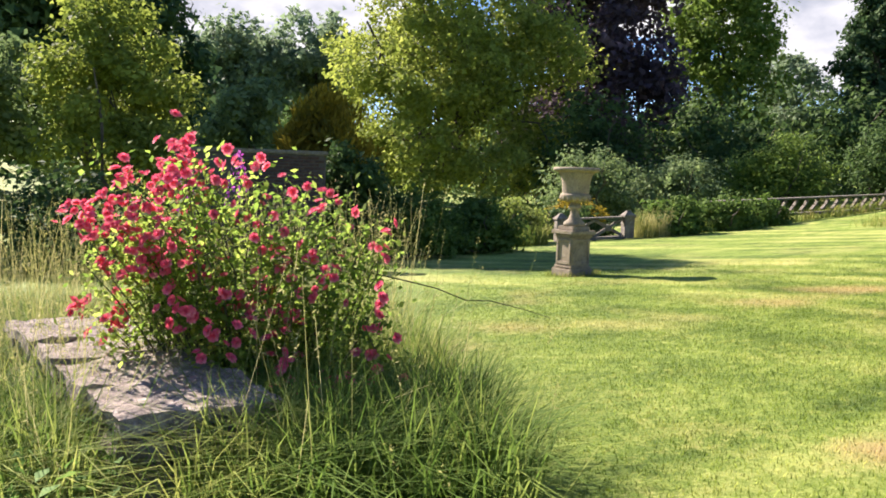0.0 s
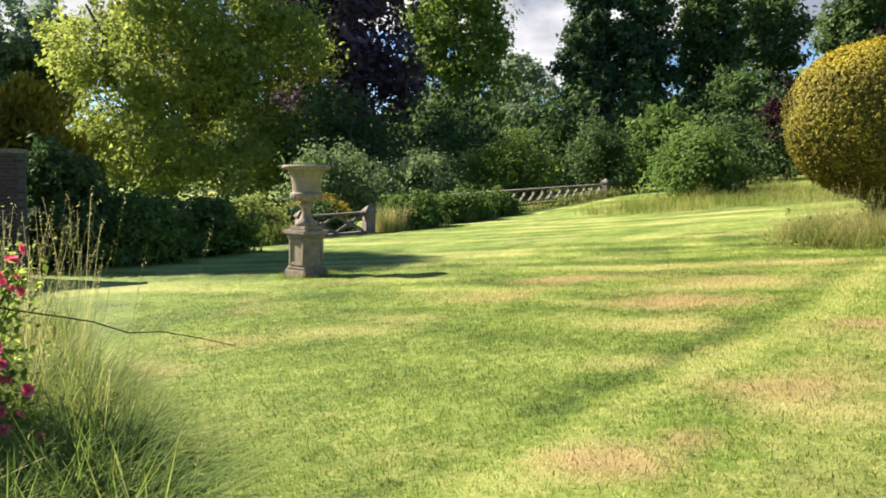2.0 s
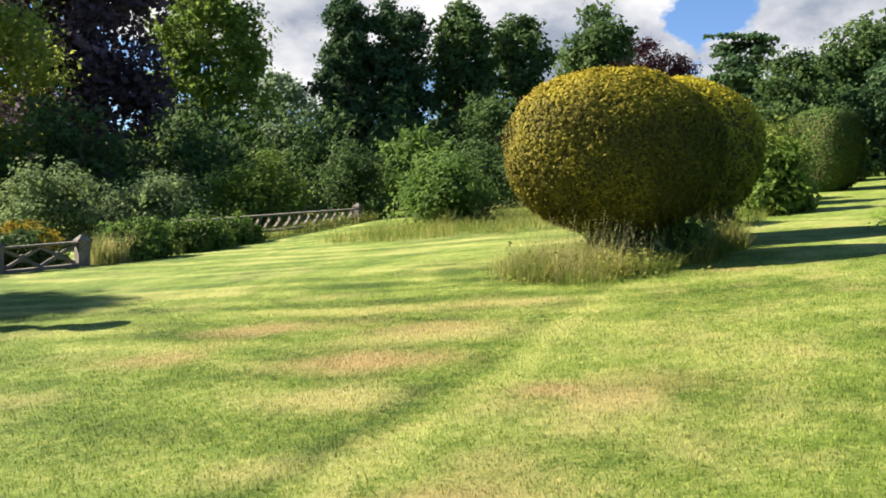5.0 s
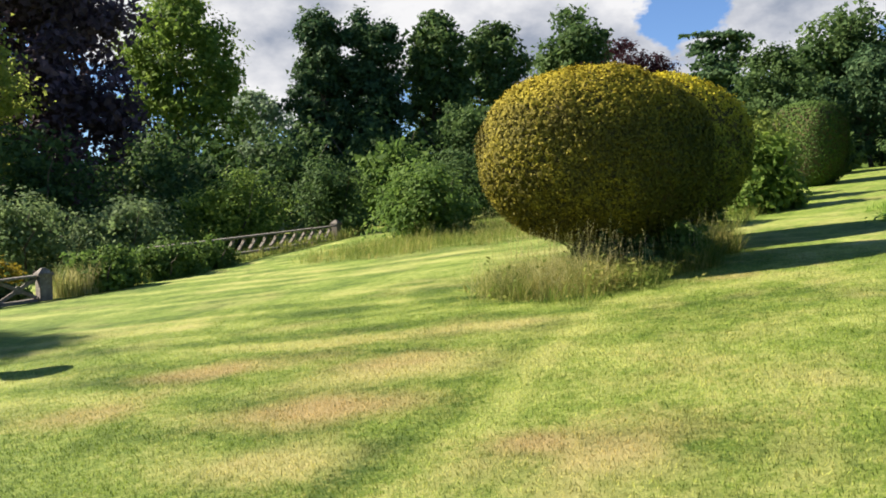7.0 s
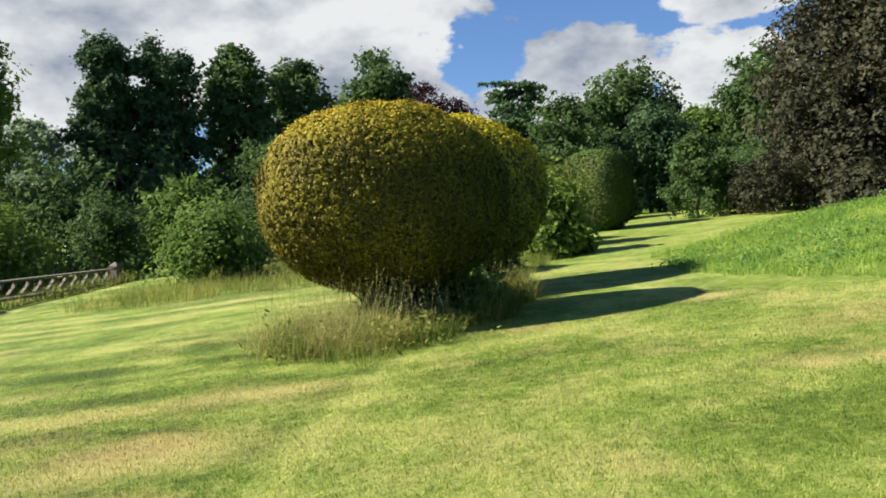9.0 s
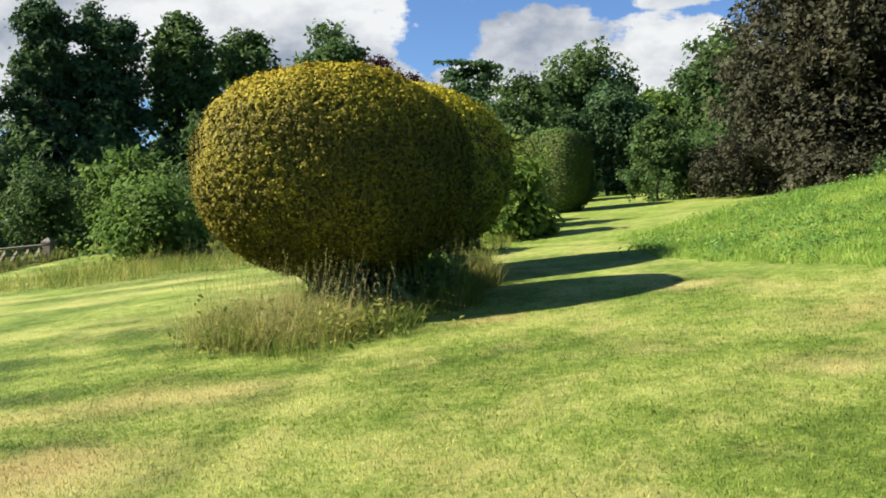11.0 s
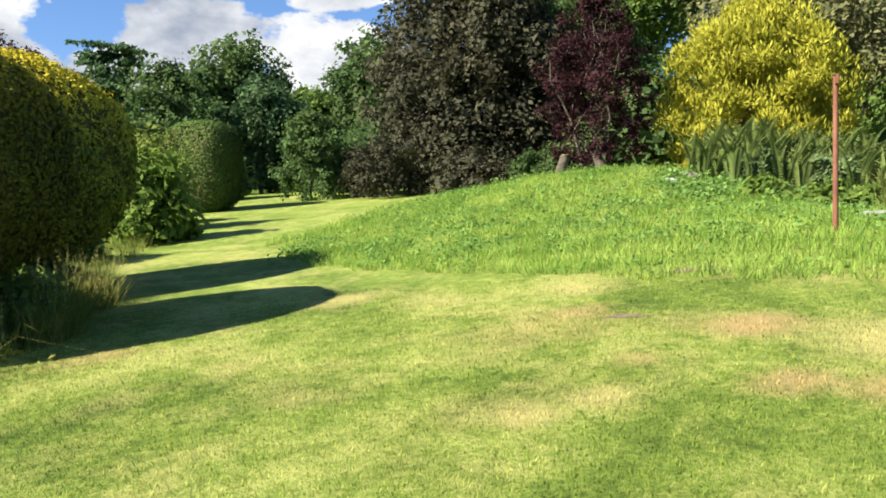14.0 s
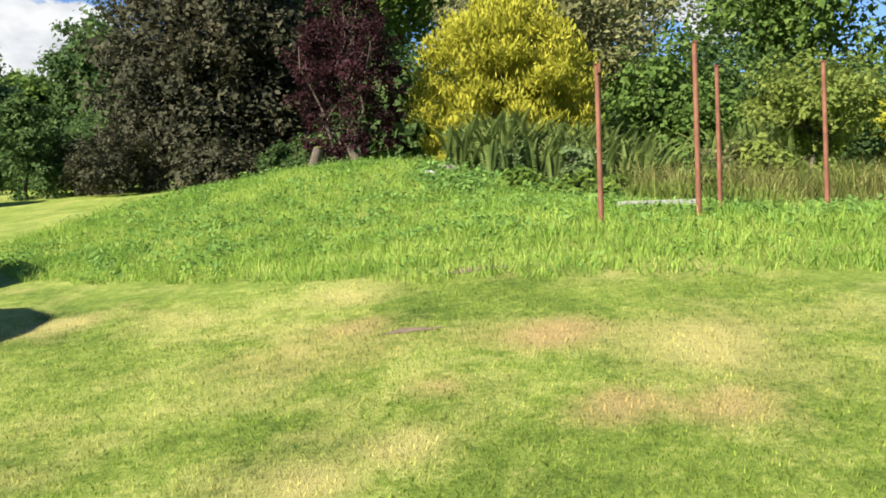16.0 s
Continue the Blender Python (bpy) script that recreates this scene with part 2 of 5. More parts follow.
HEDGE_GREEN = leaf_material("hedge_leaf", (0.069, 0.127, 0.024), (0.156, 0.236, 0.042), (0.275, 0.356, 0.070), 0.48, 0.9)
GREY_GREEN = leaf_material("grey_green_leaf", (0.081, 0.134, 0.054), (0.171, 0.237, 0.090), (0.283, 0.358, 0.145), 0.42, 0.8)
# far trees: leaf colour paled and greyed to carry the distance haze
HAZED_GREEN = leaf_material("hazed_far_leaf", (0.108, 0.168, 0.090), (0.204, 0.276, 0.150), (0.324, 0.396, 0.240), 0.5, 0.3)
TWIGGY = leaf_material("thin_olive_leaf", (0.10, 0.11, 0.045), (0.175, 0.18, 0.075), (0.28, 0.275, 0.13), 0.4, 0.5)
OLIVE = leaf_material("olive_leaf", (0.147, 0.194, 0.037), (0.265, 0.319, 0.058), (0.427, 0.464, 0.104), 0.5, 0.25)
COPPER = leaf_material("copper_beech_leaf", (0.051, 0.038, 0.046), (0.101, 0.072, 0.089), (0.176, 0.117, 0.138), 0.30, 0.35)
BROWN_GREEN = leaf_material("brownish_leaf", (0.028, 0.031, 0.018), (0.061, 0.061, 0.034), (0.105, 0.097, 0.055), 0.30, 0.3)
PURPLE = leaf_material("purple_leaf", (0.018, 0.008, 0.010), (0.038, 0.014, 0.017), (0.071, 0.027, 0.030), 0.35, 0.7)
GOLD = leaf_material("golden_leaf", (0.215, 0.216, 0.022), (0.318, 0.310, 0.031), (0.430, 0.405, 0.050), 0.3, 0.8)
OCHRE = leaf_material("ochre_leaf", (0.10, 0.10, 0.016), (0.25, 0.19, 0.022), (0.46, 0.33, 0.035), 0.4, 0.8)
# the flank turned from the sun: green, darkened to hold its shade
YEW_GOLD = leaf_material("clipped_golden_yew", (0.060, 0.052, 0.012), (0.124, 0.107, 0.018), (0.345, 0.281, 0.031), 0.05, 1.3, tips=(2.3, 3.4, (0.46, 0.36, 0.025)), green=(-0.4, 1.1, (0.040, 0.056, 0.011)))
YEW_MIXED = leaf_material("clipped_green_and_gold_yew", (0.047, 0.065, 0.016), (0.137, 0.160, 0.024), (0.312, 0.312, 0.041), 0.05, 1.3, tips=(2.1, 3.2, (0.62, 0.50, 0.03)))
YEW_GREEN = leaf_material("clipped_green_yew", (0.028, 0.055, 0.012), (0.060, 0.105, 0.020), (0.11, 0.17, 0.035), 0.06, 0.7)
FERN = leaf_material("fern_frond", (0.048, 0.088, 0.020), (0.11, 0.165, 0.040), (0.25, 0.30, 0.085), 0.35, 0.9)
REED = leaf_material("reed_stem", (0.11, 0.16, 0.035), (0.24, 0.26, 0.07), (0.46, 0.40, 0.17), 0.35, 0.9)
ROSE_LEAF = leaf_material("rose_leaf", (0.081, 0.144, 0.026), (0.200, 0.300, 0.050), (0.450, 0.528, 0.110), 0.72, 3.0)
ROSE_PETAL = leaf_material("pink_rose_petal", (0.62, 0.045, 0.11), (0.80, 0.120, 0.20), (0.90, 0.30, 0.36), 0.45, 8.0)
HERB_FLOWER = leaf_material("purple_flower", (0.32, 0.05, 0.30), (0.45, 0.09, 0.42), (0.60, 0.2, 0.55), 0.35, 8.0)
BARK = solid_material("bark", [(0.2, (0.035, 0.028, 0.02)), (0.8, (0.15, 0.12, 0.09))], 5, 40, 0.95, 0.8, dist=0.04)
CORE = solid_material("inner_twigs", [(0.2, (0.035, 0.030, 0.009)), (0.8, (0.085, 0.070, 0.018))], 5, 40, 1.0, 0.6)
STEM = solid_material("green_stem", [(0.2, (0.05, 0.06, 0.02)), (0.8, (0.14, 0.13, 0.05))], 8, 50, 0.8, 0.3)
SANDSTONE = solid_material("weathered_sandstone", [(0.15, (0.13, 0.10, 0.07)), (0.55, (0.30, 0.235, 0.16)), (0.9, (0.45, 0.37, 0.26))], 5, 45, 0.9, 0.6, spots=(0.15, 0.135, 0.10))
GREY_STONE = solid_material("lichened_grey_stone", [(0.15, (0.08, 0.07, 0.058)), (0.55, (0.18, 0.152, 0.122)), (0.9, (0.32, 0.275, 0.22))], 6, 50, 0.95, 0.7, spots=(0.30, 0.28, 0.23))
RUBBLE = solid_material("weathered_wall_stone", [(0.2, (0.09, 0.07, 0.055)), (0.5, (0.27, 0.21, 0.175)), (0.8, (0.50, 0.42, 0.36))], 11, 55, 0.95, 1.0, spots=(0.12, 0.10, 0.07), dist=0.04)
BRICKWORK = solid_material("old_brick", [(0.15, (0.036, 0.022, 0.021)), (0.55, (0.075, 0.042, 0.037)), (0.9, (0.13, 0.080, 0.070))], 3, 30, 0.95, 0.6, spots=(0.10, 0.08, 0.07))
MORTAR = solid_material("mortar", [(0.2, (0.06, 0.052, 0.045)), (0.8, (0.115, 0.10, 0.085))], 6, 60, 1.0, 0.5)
RUST = solid_material("rusty_steel", [(0.15, (0.075, 0.030, 0.018)), (0.5, (0.18, 0.070, 0.038)), (0.9, (0.29, 0.14, 0.08))], 5, 60, 0.8, 0.4, 0.2)
PALE_STONE = solid_material("pale_concrete", [(0.2, (0.22, 0.22, 0.20)), (0.8, (0.48, 0.47, 0.43))], 6, 60, 0.85, 0.4, spots=(0.35, 0.36, 0.3))
SOIL = solid_material("bare_soil", [(0.2, (0.09, 0.065, 0.04)), (0.8, (0.22, 0.16, 0.10))], 9, 60, 1.0, 0.8)


# ---- the lie of the land ----
def ground(x, y):
    """Height of the ground: a lawn that falls to the terrace edge and rises to a bank."""
    x, y = np.asarray(x, float), np.asarray(y, float)
    u, v = np.tanh(x / 35), np.tanh(y / 40)

    def swell(a, b, s):
        return np.exp(-((x - a) ** 2 + (y - b) ** 2) / (2 * s * s))

    z = 0.1727 + 2.7141 * u + (-1.0619) * v + 2.2319 * u * u + (-0.6421) * u * v + (-1.3243) * v * v
    z = z + 0.0496 * u**3 + 3.7016 * u * u * v + (-3.1029) * u * v * v + 2.0981 * v**3
    z = z + (-0.2623) * swell(25, 5, 6) + (-0.1430) * swell(18, 8, 5) + 0.4604 * swell(20, 1, 5) + (-0.2045) * swell(32, 16, 8)
    return z + 0.90 * swell(26, 6, 3.5) + (-0.7142) * swell(23, -2, 3.5)


def gz(x, y):
    return float(ground(x, y))


# ---- how the lawn grows: dry patches, worn turf, mowing lines ----
LATTICE = rng.uniform(0, 1, (256, 256))


def mottle(x, y, size, octaves=3):
    """Smooth noise from 0 to 1 with lumps of about that size."""
    total, weight, amp = 0.0, 0.0, 1.0
    for k in range(octaves):
        u, v = x / size * 2**k + 31.7 * k, y / size * 2**k + 17.3 * k
        i, j = np.floor(u).astype(int), np.floor(v).astype(int)
        a, b = u - i, v - j
        a, b = a * a * (3 - 2 * a), b * b * (3 - 2 * b)
        i0, i1, j0, j1 = i % 256, (i + 1) % 256, j % 256, (j + 1) % 256
        n = (LATTICE[i0, j0] * (1 - a) + LATTICE[i1, j0] * a) * (1 - b) + (LATTICE[i0, j1] * (1 - a) + LATTICE[i1, j1] * a) * b
        total, weight, amp = total + n * amp, weight + amp, amp * 0.55
    return total / weight


# place, half length along the mowing, strength
DRY = [(4.5, 7.0, .50, .8), (6.65, 8.6, .75, .75), (8.45, 9.5, .55, .7), (5.8, 5.28, .27, .8), (3.7, 4.2, .3, .6), (2.64, 8.97, .4, .55), (1.89, 8.67, .55, .6),
       (0.05, 7.76, .5, .6), (3.55, 5.75, .3, .5), (14.45, 7.75, .35, .8), (14.36, 5.1, .4, .6), (10.5, 5.06, .2, .8), (10.87, 4.62, .24, .8), (11.95, 2.86, .5, .7), (7.3, 12.96, .6, .5)]
WORN = [(3.96, 9.9, .6, .65), (5.35, 10.8, .65, .65), (5.35, 7.95, .72, .95), (5.72, 5.92, .30, .9), (3.86, 4.65, .45, .7), (2.9, 4.04, .14, .9), (2.34, 3.94, .30, 1.0), (0.8, 8.78, .6, .55),
        (13.22, 5.1, .30, .8), (12.54, 3.66, .32, .85), (11.68, 4.5, .2, .6), (11.15, 3.56, .26, .85), (11.03, 3.04, .28, .9), (11.94, 9.17, .45, .55), (6.8, 9.05, .6, .6)]


def turf_state(x, y):
    """How dry, how worn and how lush or pale the lawn is."""
    fray = mottle(x, y, 0.5) - 0.5
    along, across = 0.80 * x - 0.60 * y, 0.60 * x + 0.80 * y

    def patches(rows):
        total = 0 * x
        for a, b, half, k in rows:
            u, v = (along - 0.80 * a + 0.60 * b) / (half * 0.85), (across - 0.60 * a - 0.80 * b) / (half * 0.42 + 0.05)
            total = np.maximum(total, k * np.clip(1.15 * np.exp(-0.55 * (u * u + v * v)) + 0.9 * fray * np.exp(-0.25 * (u * u + v * v)), 0, 1))
        return total

    edge = y - (4.55 + 0.665 * (x - 2.35)) + 0.5 * (mottle(x, y, 1.3) - 0.5)       # across the old mowing edge
    upper = 1 / (1 + np.exp(np.clip(edge * 4, -30, 30)))                            # 1 on the drier side of it
    strip = np.clip(1.5 - 0.09 * x, 0, 1) * (0.35 + 1.1 * mottle(x + 13, y, 0.7))
    dry = patches(DRY) + 1.2 * np.clip(mottle(x, y, 1.1) - 0.54, 0, 1) + 0.03 + upper * (0.02 + 1.3 * np.clip(mottle(x + 40, y, 0.42) - 0.5, 0, 1))
    worn = patches(WORN) + 1.5 * np.clip(mottle(x + 90, y + 20, 1.6) - 0.60, 0, 1)
    # mowing lines on the lower lawn: long wavering streaks
    lower = np.clip((0.45 * x + 0.9 * y - 8.5) / 5, 0, 1) * (1 - upper)
    s = 0.66 * x + 0.75 * y + 1.3 * (mottle(x, y, 4.0, 2) - 0.5)
    run = 0.75 * x - 0.66 * y
    streak = 4.2 * (mottle(run * 0.16 + 50, s, 0.62, 2) - 0.5) + 0.55 * np.sin(s * 2 * np.pi / 1.15)
    line = np.clip(streak, -1.0, 1.4)
    # wide arcs of the mower round the clipped yews
    r = np.hypot(x - 12.5, y - 12.0)
    arc = (mottle(r * 1.0, np.arctan2(y - 12.0, x - 12.5) * 1.5 + 20, 0.5, 2) - 0.5) * np.clip(1.6 - np.abs(r - 4.5) / 5, 0, 1)
    lush = 0.46 + 0.17 * lower * line + 0.5 * arc + 0.06 * upper + 0.30 * (mottle(x + 7, y + 60, 1.0) - 0.5) + 0.25 * (mottle(x + 77, y + 6, 0.28, 2) - 0.5)
    lush = lush - 0.24 * strip * np.exp(-((edge - 0.16) / 0.24) ** 2) + 0.22 * strip * np.exp(-((edge + 0.30) / 0.22) ** 2)
    dry = dry + 0.45 * lower * np.clip(line - 0.35, 0, 1) + 0.12 * strip * np.exp(-((edge + 0.32) / 0.2) ** 2) + 0.5 * np.clip(arc, 0, 1)
    return np.clip(np.stack([dry, worn, lush, 1 + 0 * x], -1), 0, 1)


def grow(ob):
    """Writes the state of the lawn onto a mesh that lies on it."""
    me = ob.data
    co = np.empty(len(me.vertices) * 3, np.float32)
    me.vertices.foreach_get("co", co)
    co = co.reshape(-1, 3).astype(float)
    at = me.attributes.new("turf", "FLOAT_COLOR", "POINT")
    at.data.foreach_set("color", turf_state(co[:, 0], co[:, 1]).astype(np.float32).ravel())
    return ob


# ---- mesh helpers ----
def mesh_of(name, verts, faces, mat, smooth=False):
    verts, faces = np.asarray(verts, np.float32), np.asarray(faces, np.int32)
    me = bpy.data.meshes.new(name)
    k, n = faces.shape[1], len(faces)
    me.vertices.add(len(verts))
    me.vertices.foreach_set("co", verts.ravel())
    me.loops.add(n * k)
    me.loops.foreach_set("vertex_index", faces.ravel())
    me.polygons.add(n)
    me.polygons.foreach_set("loop_start", np.arange(0, n * k, k, dtype=np.int32))
    if smooth:
        me.polygons.foreach_set("use_smooth", np.ones(n, bool))
    me.materials.append(mat)
    me.update(calc_edges=True)
    return me


def piece(name, verts, faces, mat, parent=None, label="", smooth=False):
    ob = new(name, mesh_of(name, verts, faces, mat, smooth))
    ob.parent = parent
    if label:
        ob["label"] = label
    return ob


def part(name, bm, mat, parent=None, label="", smooth=False):
    me = bpy.data.meshes.new(name)
    bmesh.ops.recalc_face_normals(bm, faces=bm.faces)
    for f in bm.faces:
        f.smooth = smooth
    bm.to_mesh(me)
    bm.free()
    me.materials.append(mat)
    ob = new(name, me)
    ob.parent = parent
    if label:
        ob["label"] = label
    return ob


def thing(name, x, y, z, turn=0.0, label="", category="", group="", kind=""):
    e = new(name)
    e.empty_display_size = 0.2
    e.matrix_world = pose(x, y, z, 0, 0, turn)
    return tagged(e, label, category, group, kind)


def unit(v):
    return v / np.maximum(np.linalg.norm(v, axis=-1, keepdims=True), 1e-9)


def leaf_mesh(pts, nrm, size, aspect=0.55, wild=0.9, fold=0.18):
    """Folded four-sided leaves at the points, turned roughly to the given normals."""
    n = len(pts)
    size = np.broadcast_to(size, (n,))[:, None]
    nn = unit(nrm + wild * rng.normal(size=(n, 3)) * 0.6)
    t = unit(np.cross(nn, rng.normal(size=(n, 3))))
    b = np.cross(nn, t)
    v = np.stack([pts - t * size, pts + b * size * aspect + nn * size * fold, pts + t * size, pts - b * size * aspect + nn * size * fold], 1).reshape(-1, 3)
    return v, np.arange(4 * n).reshape(-1, 4)


def chip_mesh(pts, nrm, size):
    """Three-cornered leaf clusters for crowns far away."""
    n = len(pts)
    nn = unit(nrm + 0.6 * rng.normal(size=(n, 3)))
    t = unit(np.cross(nn, rng.normal(size=(n, 3))))
    b = np.cross(nn, t)
    k = size[:, None]
    v = np.stack([pts + t * k, pts - t * k * 0.6 + b * k * 0.75, pts - t * k * 0.5 - b * k * 0.7], 1).reshape(-1, 3)
    return v, np.arange(3 * n).reshape(-1, 3)


def spray_mesh(pts, out, size):
    """Long flattened conifer sprays that point up and outwards."""
    n = len(pts)
    t = unit(out * 0.75 + np.array([0, 0, 0.95]) + rng.normal(size=(n, 3)) * 0.28)
    b = unit(np.cross(t, rng.normal(size=(n, 3)) * 0.5 + np.cross(out, [0, 0, 1.0]) * 0.2 + out))
    k = size[:, None]
    v = np.stack([pts - t * k, pts + b * k * 0.34, pts + t * k * 1.3, pts - b * k * 0.34], 1).reshape(-1, 3)
    return v, np.arange(4 * n).reshape(-1, 4)


def blades(x, y, z, height, lean, width):
    """Grass blades of two bends; one thin strip each."""
    n = len(x)
    a = rng.uniform(0, 2 * math.pi, n)
    d = np.stack([np.cos(a), np.sin(a), 0 * a], -1)
    side = np.stack([-np.sin(a), np.cos(a), 0 * a], -1) * (np.broadcast_to(width, (n,)) / 2)[:, None]
    h = np.broadcast_to(height, (n,))[:, None]
    le = np.broadcast_to(lean, (n,))[:, None]
    p = np.stack([x, y, z], -1)
    up = np.array([0, 0, 1.0])
    m = p + up * h * 0.6 + d * h * le * 0.35
    tip = p + up * h * (1 - 0.25 * le) + d * h * le
    v = np.stack([p - side, p + side, m - side * 0.7, m + side * 0.7, tip], 1).reshape(-1, 3)
    i = 5 * np.arange(n)[:, None]
    f = np.concatenate([i + [0, 1, 3], i + [0, 3, 2], i + [2, 3, 4]], 1).reshape(-1, 3)
    return v, f


def short_blades(x, y, z, height, lean, width):
    """Cut blades: one thin triangle each."""
    n = len(x)
    a = rng.uniform(0, 2 * math.pi, n)
    d = np.stack([np.cos(a), np.sin(a), 0 * a], -1)
    side = np.stack([-np.sin(a), np.cos(a), 0 * a], -1) * width / 2
    p = np.stack([x, y, z], -1)
    tip = p + np.array([0, 0, 1.0]) * height[:, None] + d * (height * lean)[:, None]
    return np.stack([p - side, p + side, tip], 1).reshape(-1, 3), np.arange(3 * n).reshape(-1, 3)


def tube(points, radii, sides=6):
    """A tapered tube along a line of points."""
    pts = np.asarray(points, float)
    radii = np.broadcast_to(radii, (len(pts),))
    ahead = unit(np.gradient(pts, axis=0))
    ref = np.where(np.abs(ahead[:, 2:3]) > 0.9, [[1.0, 0, 0]], [[0, 0, 1.0]])
    a = unit(np.cross(ahead, ref))
    b = np.cross(ahead, a)
    ang = np.linspace(0, 2 * math.pi, sides, endpoint=False)
    ring = a[:, None] * np.cos(ang)[None, :, None] + b[:, None] * np.sin(ang)[None, :, None]
    v = (pts[:, None] + ring * radii[:, None, None]).reshape(-1, 3)
    f = []
    for k in range(len(pts) - 1):
        for s in range(sides):
            s2 = (s + 1) % sides
            f.append((k * sides + s, k * sides + s2, (k + 1) * sides + s2, (k + 1) * sides + s))
    return v, np.array(f)


def joined(parts):
    vs, fs, off = [], [], 0
    for v, f in parts:
        vs.append(v)
        fs.append(f + off)
        off += len(v)
    return np.concatenate(vs), np.concatenate(fs)


def bent(p, q, wob, n=5):
    p, q = np.asarray(p, float), np.asarray(q, float)
    s = np.linspace(0, 1, n)[:, None]
    return p + (q - p) * s + rng.normal(size=(n, 3)) * wob * np.sin(np.pi * s)


# ---- trees and shrubs ----
def tree(name, x, y, height, width, mat, label, leaves=9000, leaf=0.28, puffs=60, bole=0.22, shape="round", group="", z=None, stems=1, depth=None, fill=0.25, puff=0.2, limbs=14, sprays=False):
    """A tapered trunk, limbs that reach into the crown, and a crown of many leaves in uneven puffs."""
    z = gz(x, y) - 0.05 if z is None else z
    far = math.hypot(x - 5, y - 4) > 38
    leaves, leaf = (int(leaves * 2.1), leaf * 0.66) if far else (int(leaves * 1.25), leaf * 0.80)
    puffs = int(puffs * 1.5)
    e = thing(name, x, y, z, 0, label, "tree" if height > 3.2 else "shrub", group)
    rx, ry = width / 2, (depth or width) / 2
    lo = height * bole
    rz = (height - lo) / 2
    d = unit(rng.normal(size=(puffs, 3)))
    rad = rng.uniform(0.45, 0.92, puffs)[:, None]
    c = d * rad
    if shape == "cone":
        hgt = rng.uniform(-1, 1, puffs) ** 1
        a = rng.uniform(0, 2 * math.pi, puffs)
        r = (1 - hgt) / 2 * rng.uniform(0.55, 1.0, puffs) + 0.05
        c = np.stack([np.cos(a) * r, np.sin(a) * r, hgt * 0.95], -1)
    elif shape == "tiers":
        tier = rng.integers(0, 6, puffs)
        a = rng.uniform(0, 2 * math.pi, puffs)
        r = (1.05 - 0.12 * tier) * np.sqrt(rng.uniform(0.02, 1, puffs))
        c = np.stack([np.cos(a) * r, np.sin(a) * r, -0.85 + 0.34 * tier + rng.normal(size=puffs) * 0.09], -1)
    elif shape == "oval":
        c[:, :2] *= (1 - 0.35 * np.maximum(c[:, 2:3], 0))
    elif shape == "dome":
        zz = rng.uniform(-1, 1, puffs)
        rr = np.sqrt(np.clip(1 - np.maximum(zz + 0.15, 0) ** 2 * 0.9, 0.02, 1)) * (0.92 + 0.08 * zz) * rng.uniform(0.6, 1.0, puffs)
        a = rng.uniform(0, 2 * math.pi, puffs)
        c = np.stack([np.cos(a) * rr, np.sin(a) * rr, zz], -1)
    elif shape == "bank":
        c[:, 2] = np.abs(c[:, 2]) * 1.9 - 0.95
    scale = np.array([rx, ry, rz])
    centre = np.array([0, 0, lo + rz])
    pc = c * scale * (1 - puff * 0.6) + centre
    pr = puff * (scale.mean() if shape != "tiers" else rx) * rng.uniform(0.65, 1.35, puffs)
    pick = rng.integers(0, puffs, leaves)
    dirs = unit(rng.normal(size=(leaves, 3)))
    flat = np.array([1, 1, 0.28 if shape == "tiers" else 0.8])
    sub = max(6, leaves // (puffs * 14))
    sd = unit(rng.normal(size=(puffs, sub, 3)))
    sc = sd * flat * (pr[:, None] * rng.uniform(0.5, 1.25, (puffs, sub)))[..., None]
    which = rng.integers(0, sub, leaves)
    spread = pr[pick] * 0.20 + leaf * 0.5
    dirs = unit(sd[pick, which] + 0.6 * dirs)
    pts = pc[pick] + sc[pick, which] + rng.normal(size=(leaves, 3)) * spread[:, None] * flat
    inner = rng.uniform(size=leaves) < fill
    pts[inner] = centre + (pts[inner] - centre) * rng.uniform(0.3, 0.85, inner.sum())[:, None]
    pts[:, 2] = np.maximum(pts[:, 2], 0.04)
    size = leaf * rng.uniform(0.5, 1.4, leaves)
    if sprays:
        v, f = spray_mesh(pts, dirs, size)
    elif far:
        v, f = chip_mesh(pts, dirs + np.array([0, 0, 0.45]), size)
    else:
        v, f = leaf_mesh(pts, dirs + np.array([0, 0, 0.5]), size, 0.62, 0.4)
    piece("crown", v, f, mat, e)
    # wood
    top = np.array([0, 0, lo + rz * 1.2])
    tr = max(0.035, height * 0.020 / math.sqrt(stems))
    for s in range(stems):
        a = 2 * math.pi * s / max(stems, 1) + 0.6
        spread = 0.0 if stems == 1 else 0.38 * width
        q = top + np.array([math.cos(a) * spread, math.sin(a) * spread, 0])
        foot = np.array([math.cos(a), math.sin(a), 0]) * (0 if stems == 1 else 0.12 * width * 0.5)
        v, f = tube(bent(foot, q, height * 0.025, 7), np.linspace(tr, tr * 0.25, 7), 8)
        piece("trunk" if stems == 1 else "stem", v, f, BARK, e, smooth=True)
    for k in rng.choice(puffs, min(limbs, puffs), replace=False):
        s = rng.uniform(0.3, 0.8)
        v, f = tube(bent(top * s, pc[k], height * 0.03, 5), np.linspace(tr * 0.42, tr * 0.10, 5), 5)
        piece("branch", v, f, BARK, e, smooth=True)
    return e


def shrub(name, x, y, height, width, mat, label, leaves=5000, leaf=0.09, puffs=34, group="", z=None, depth=None, puff=0.26):
    return tree(name, x, y, height, width, mat, label, leaves, leaf, puffs, 0.02, "bank", group, z, 3, depth, 0.2, puff, 0)


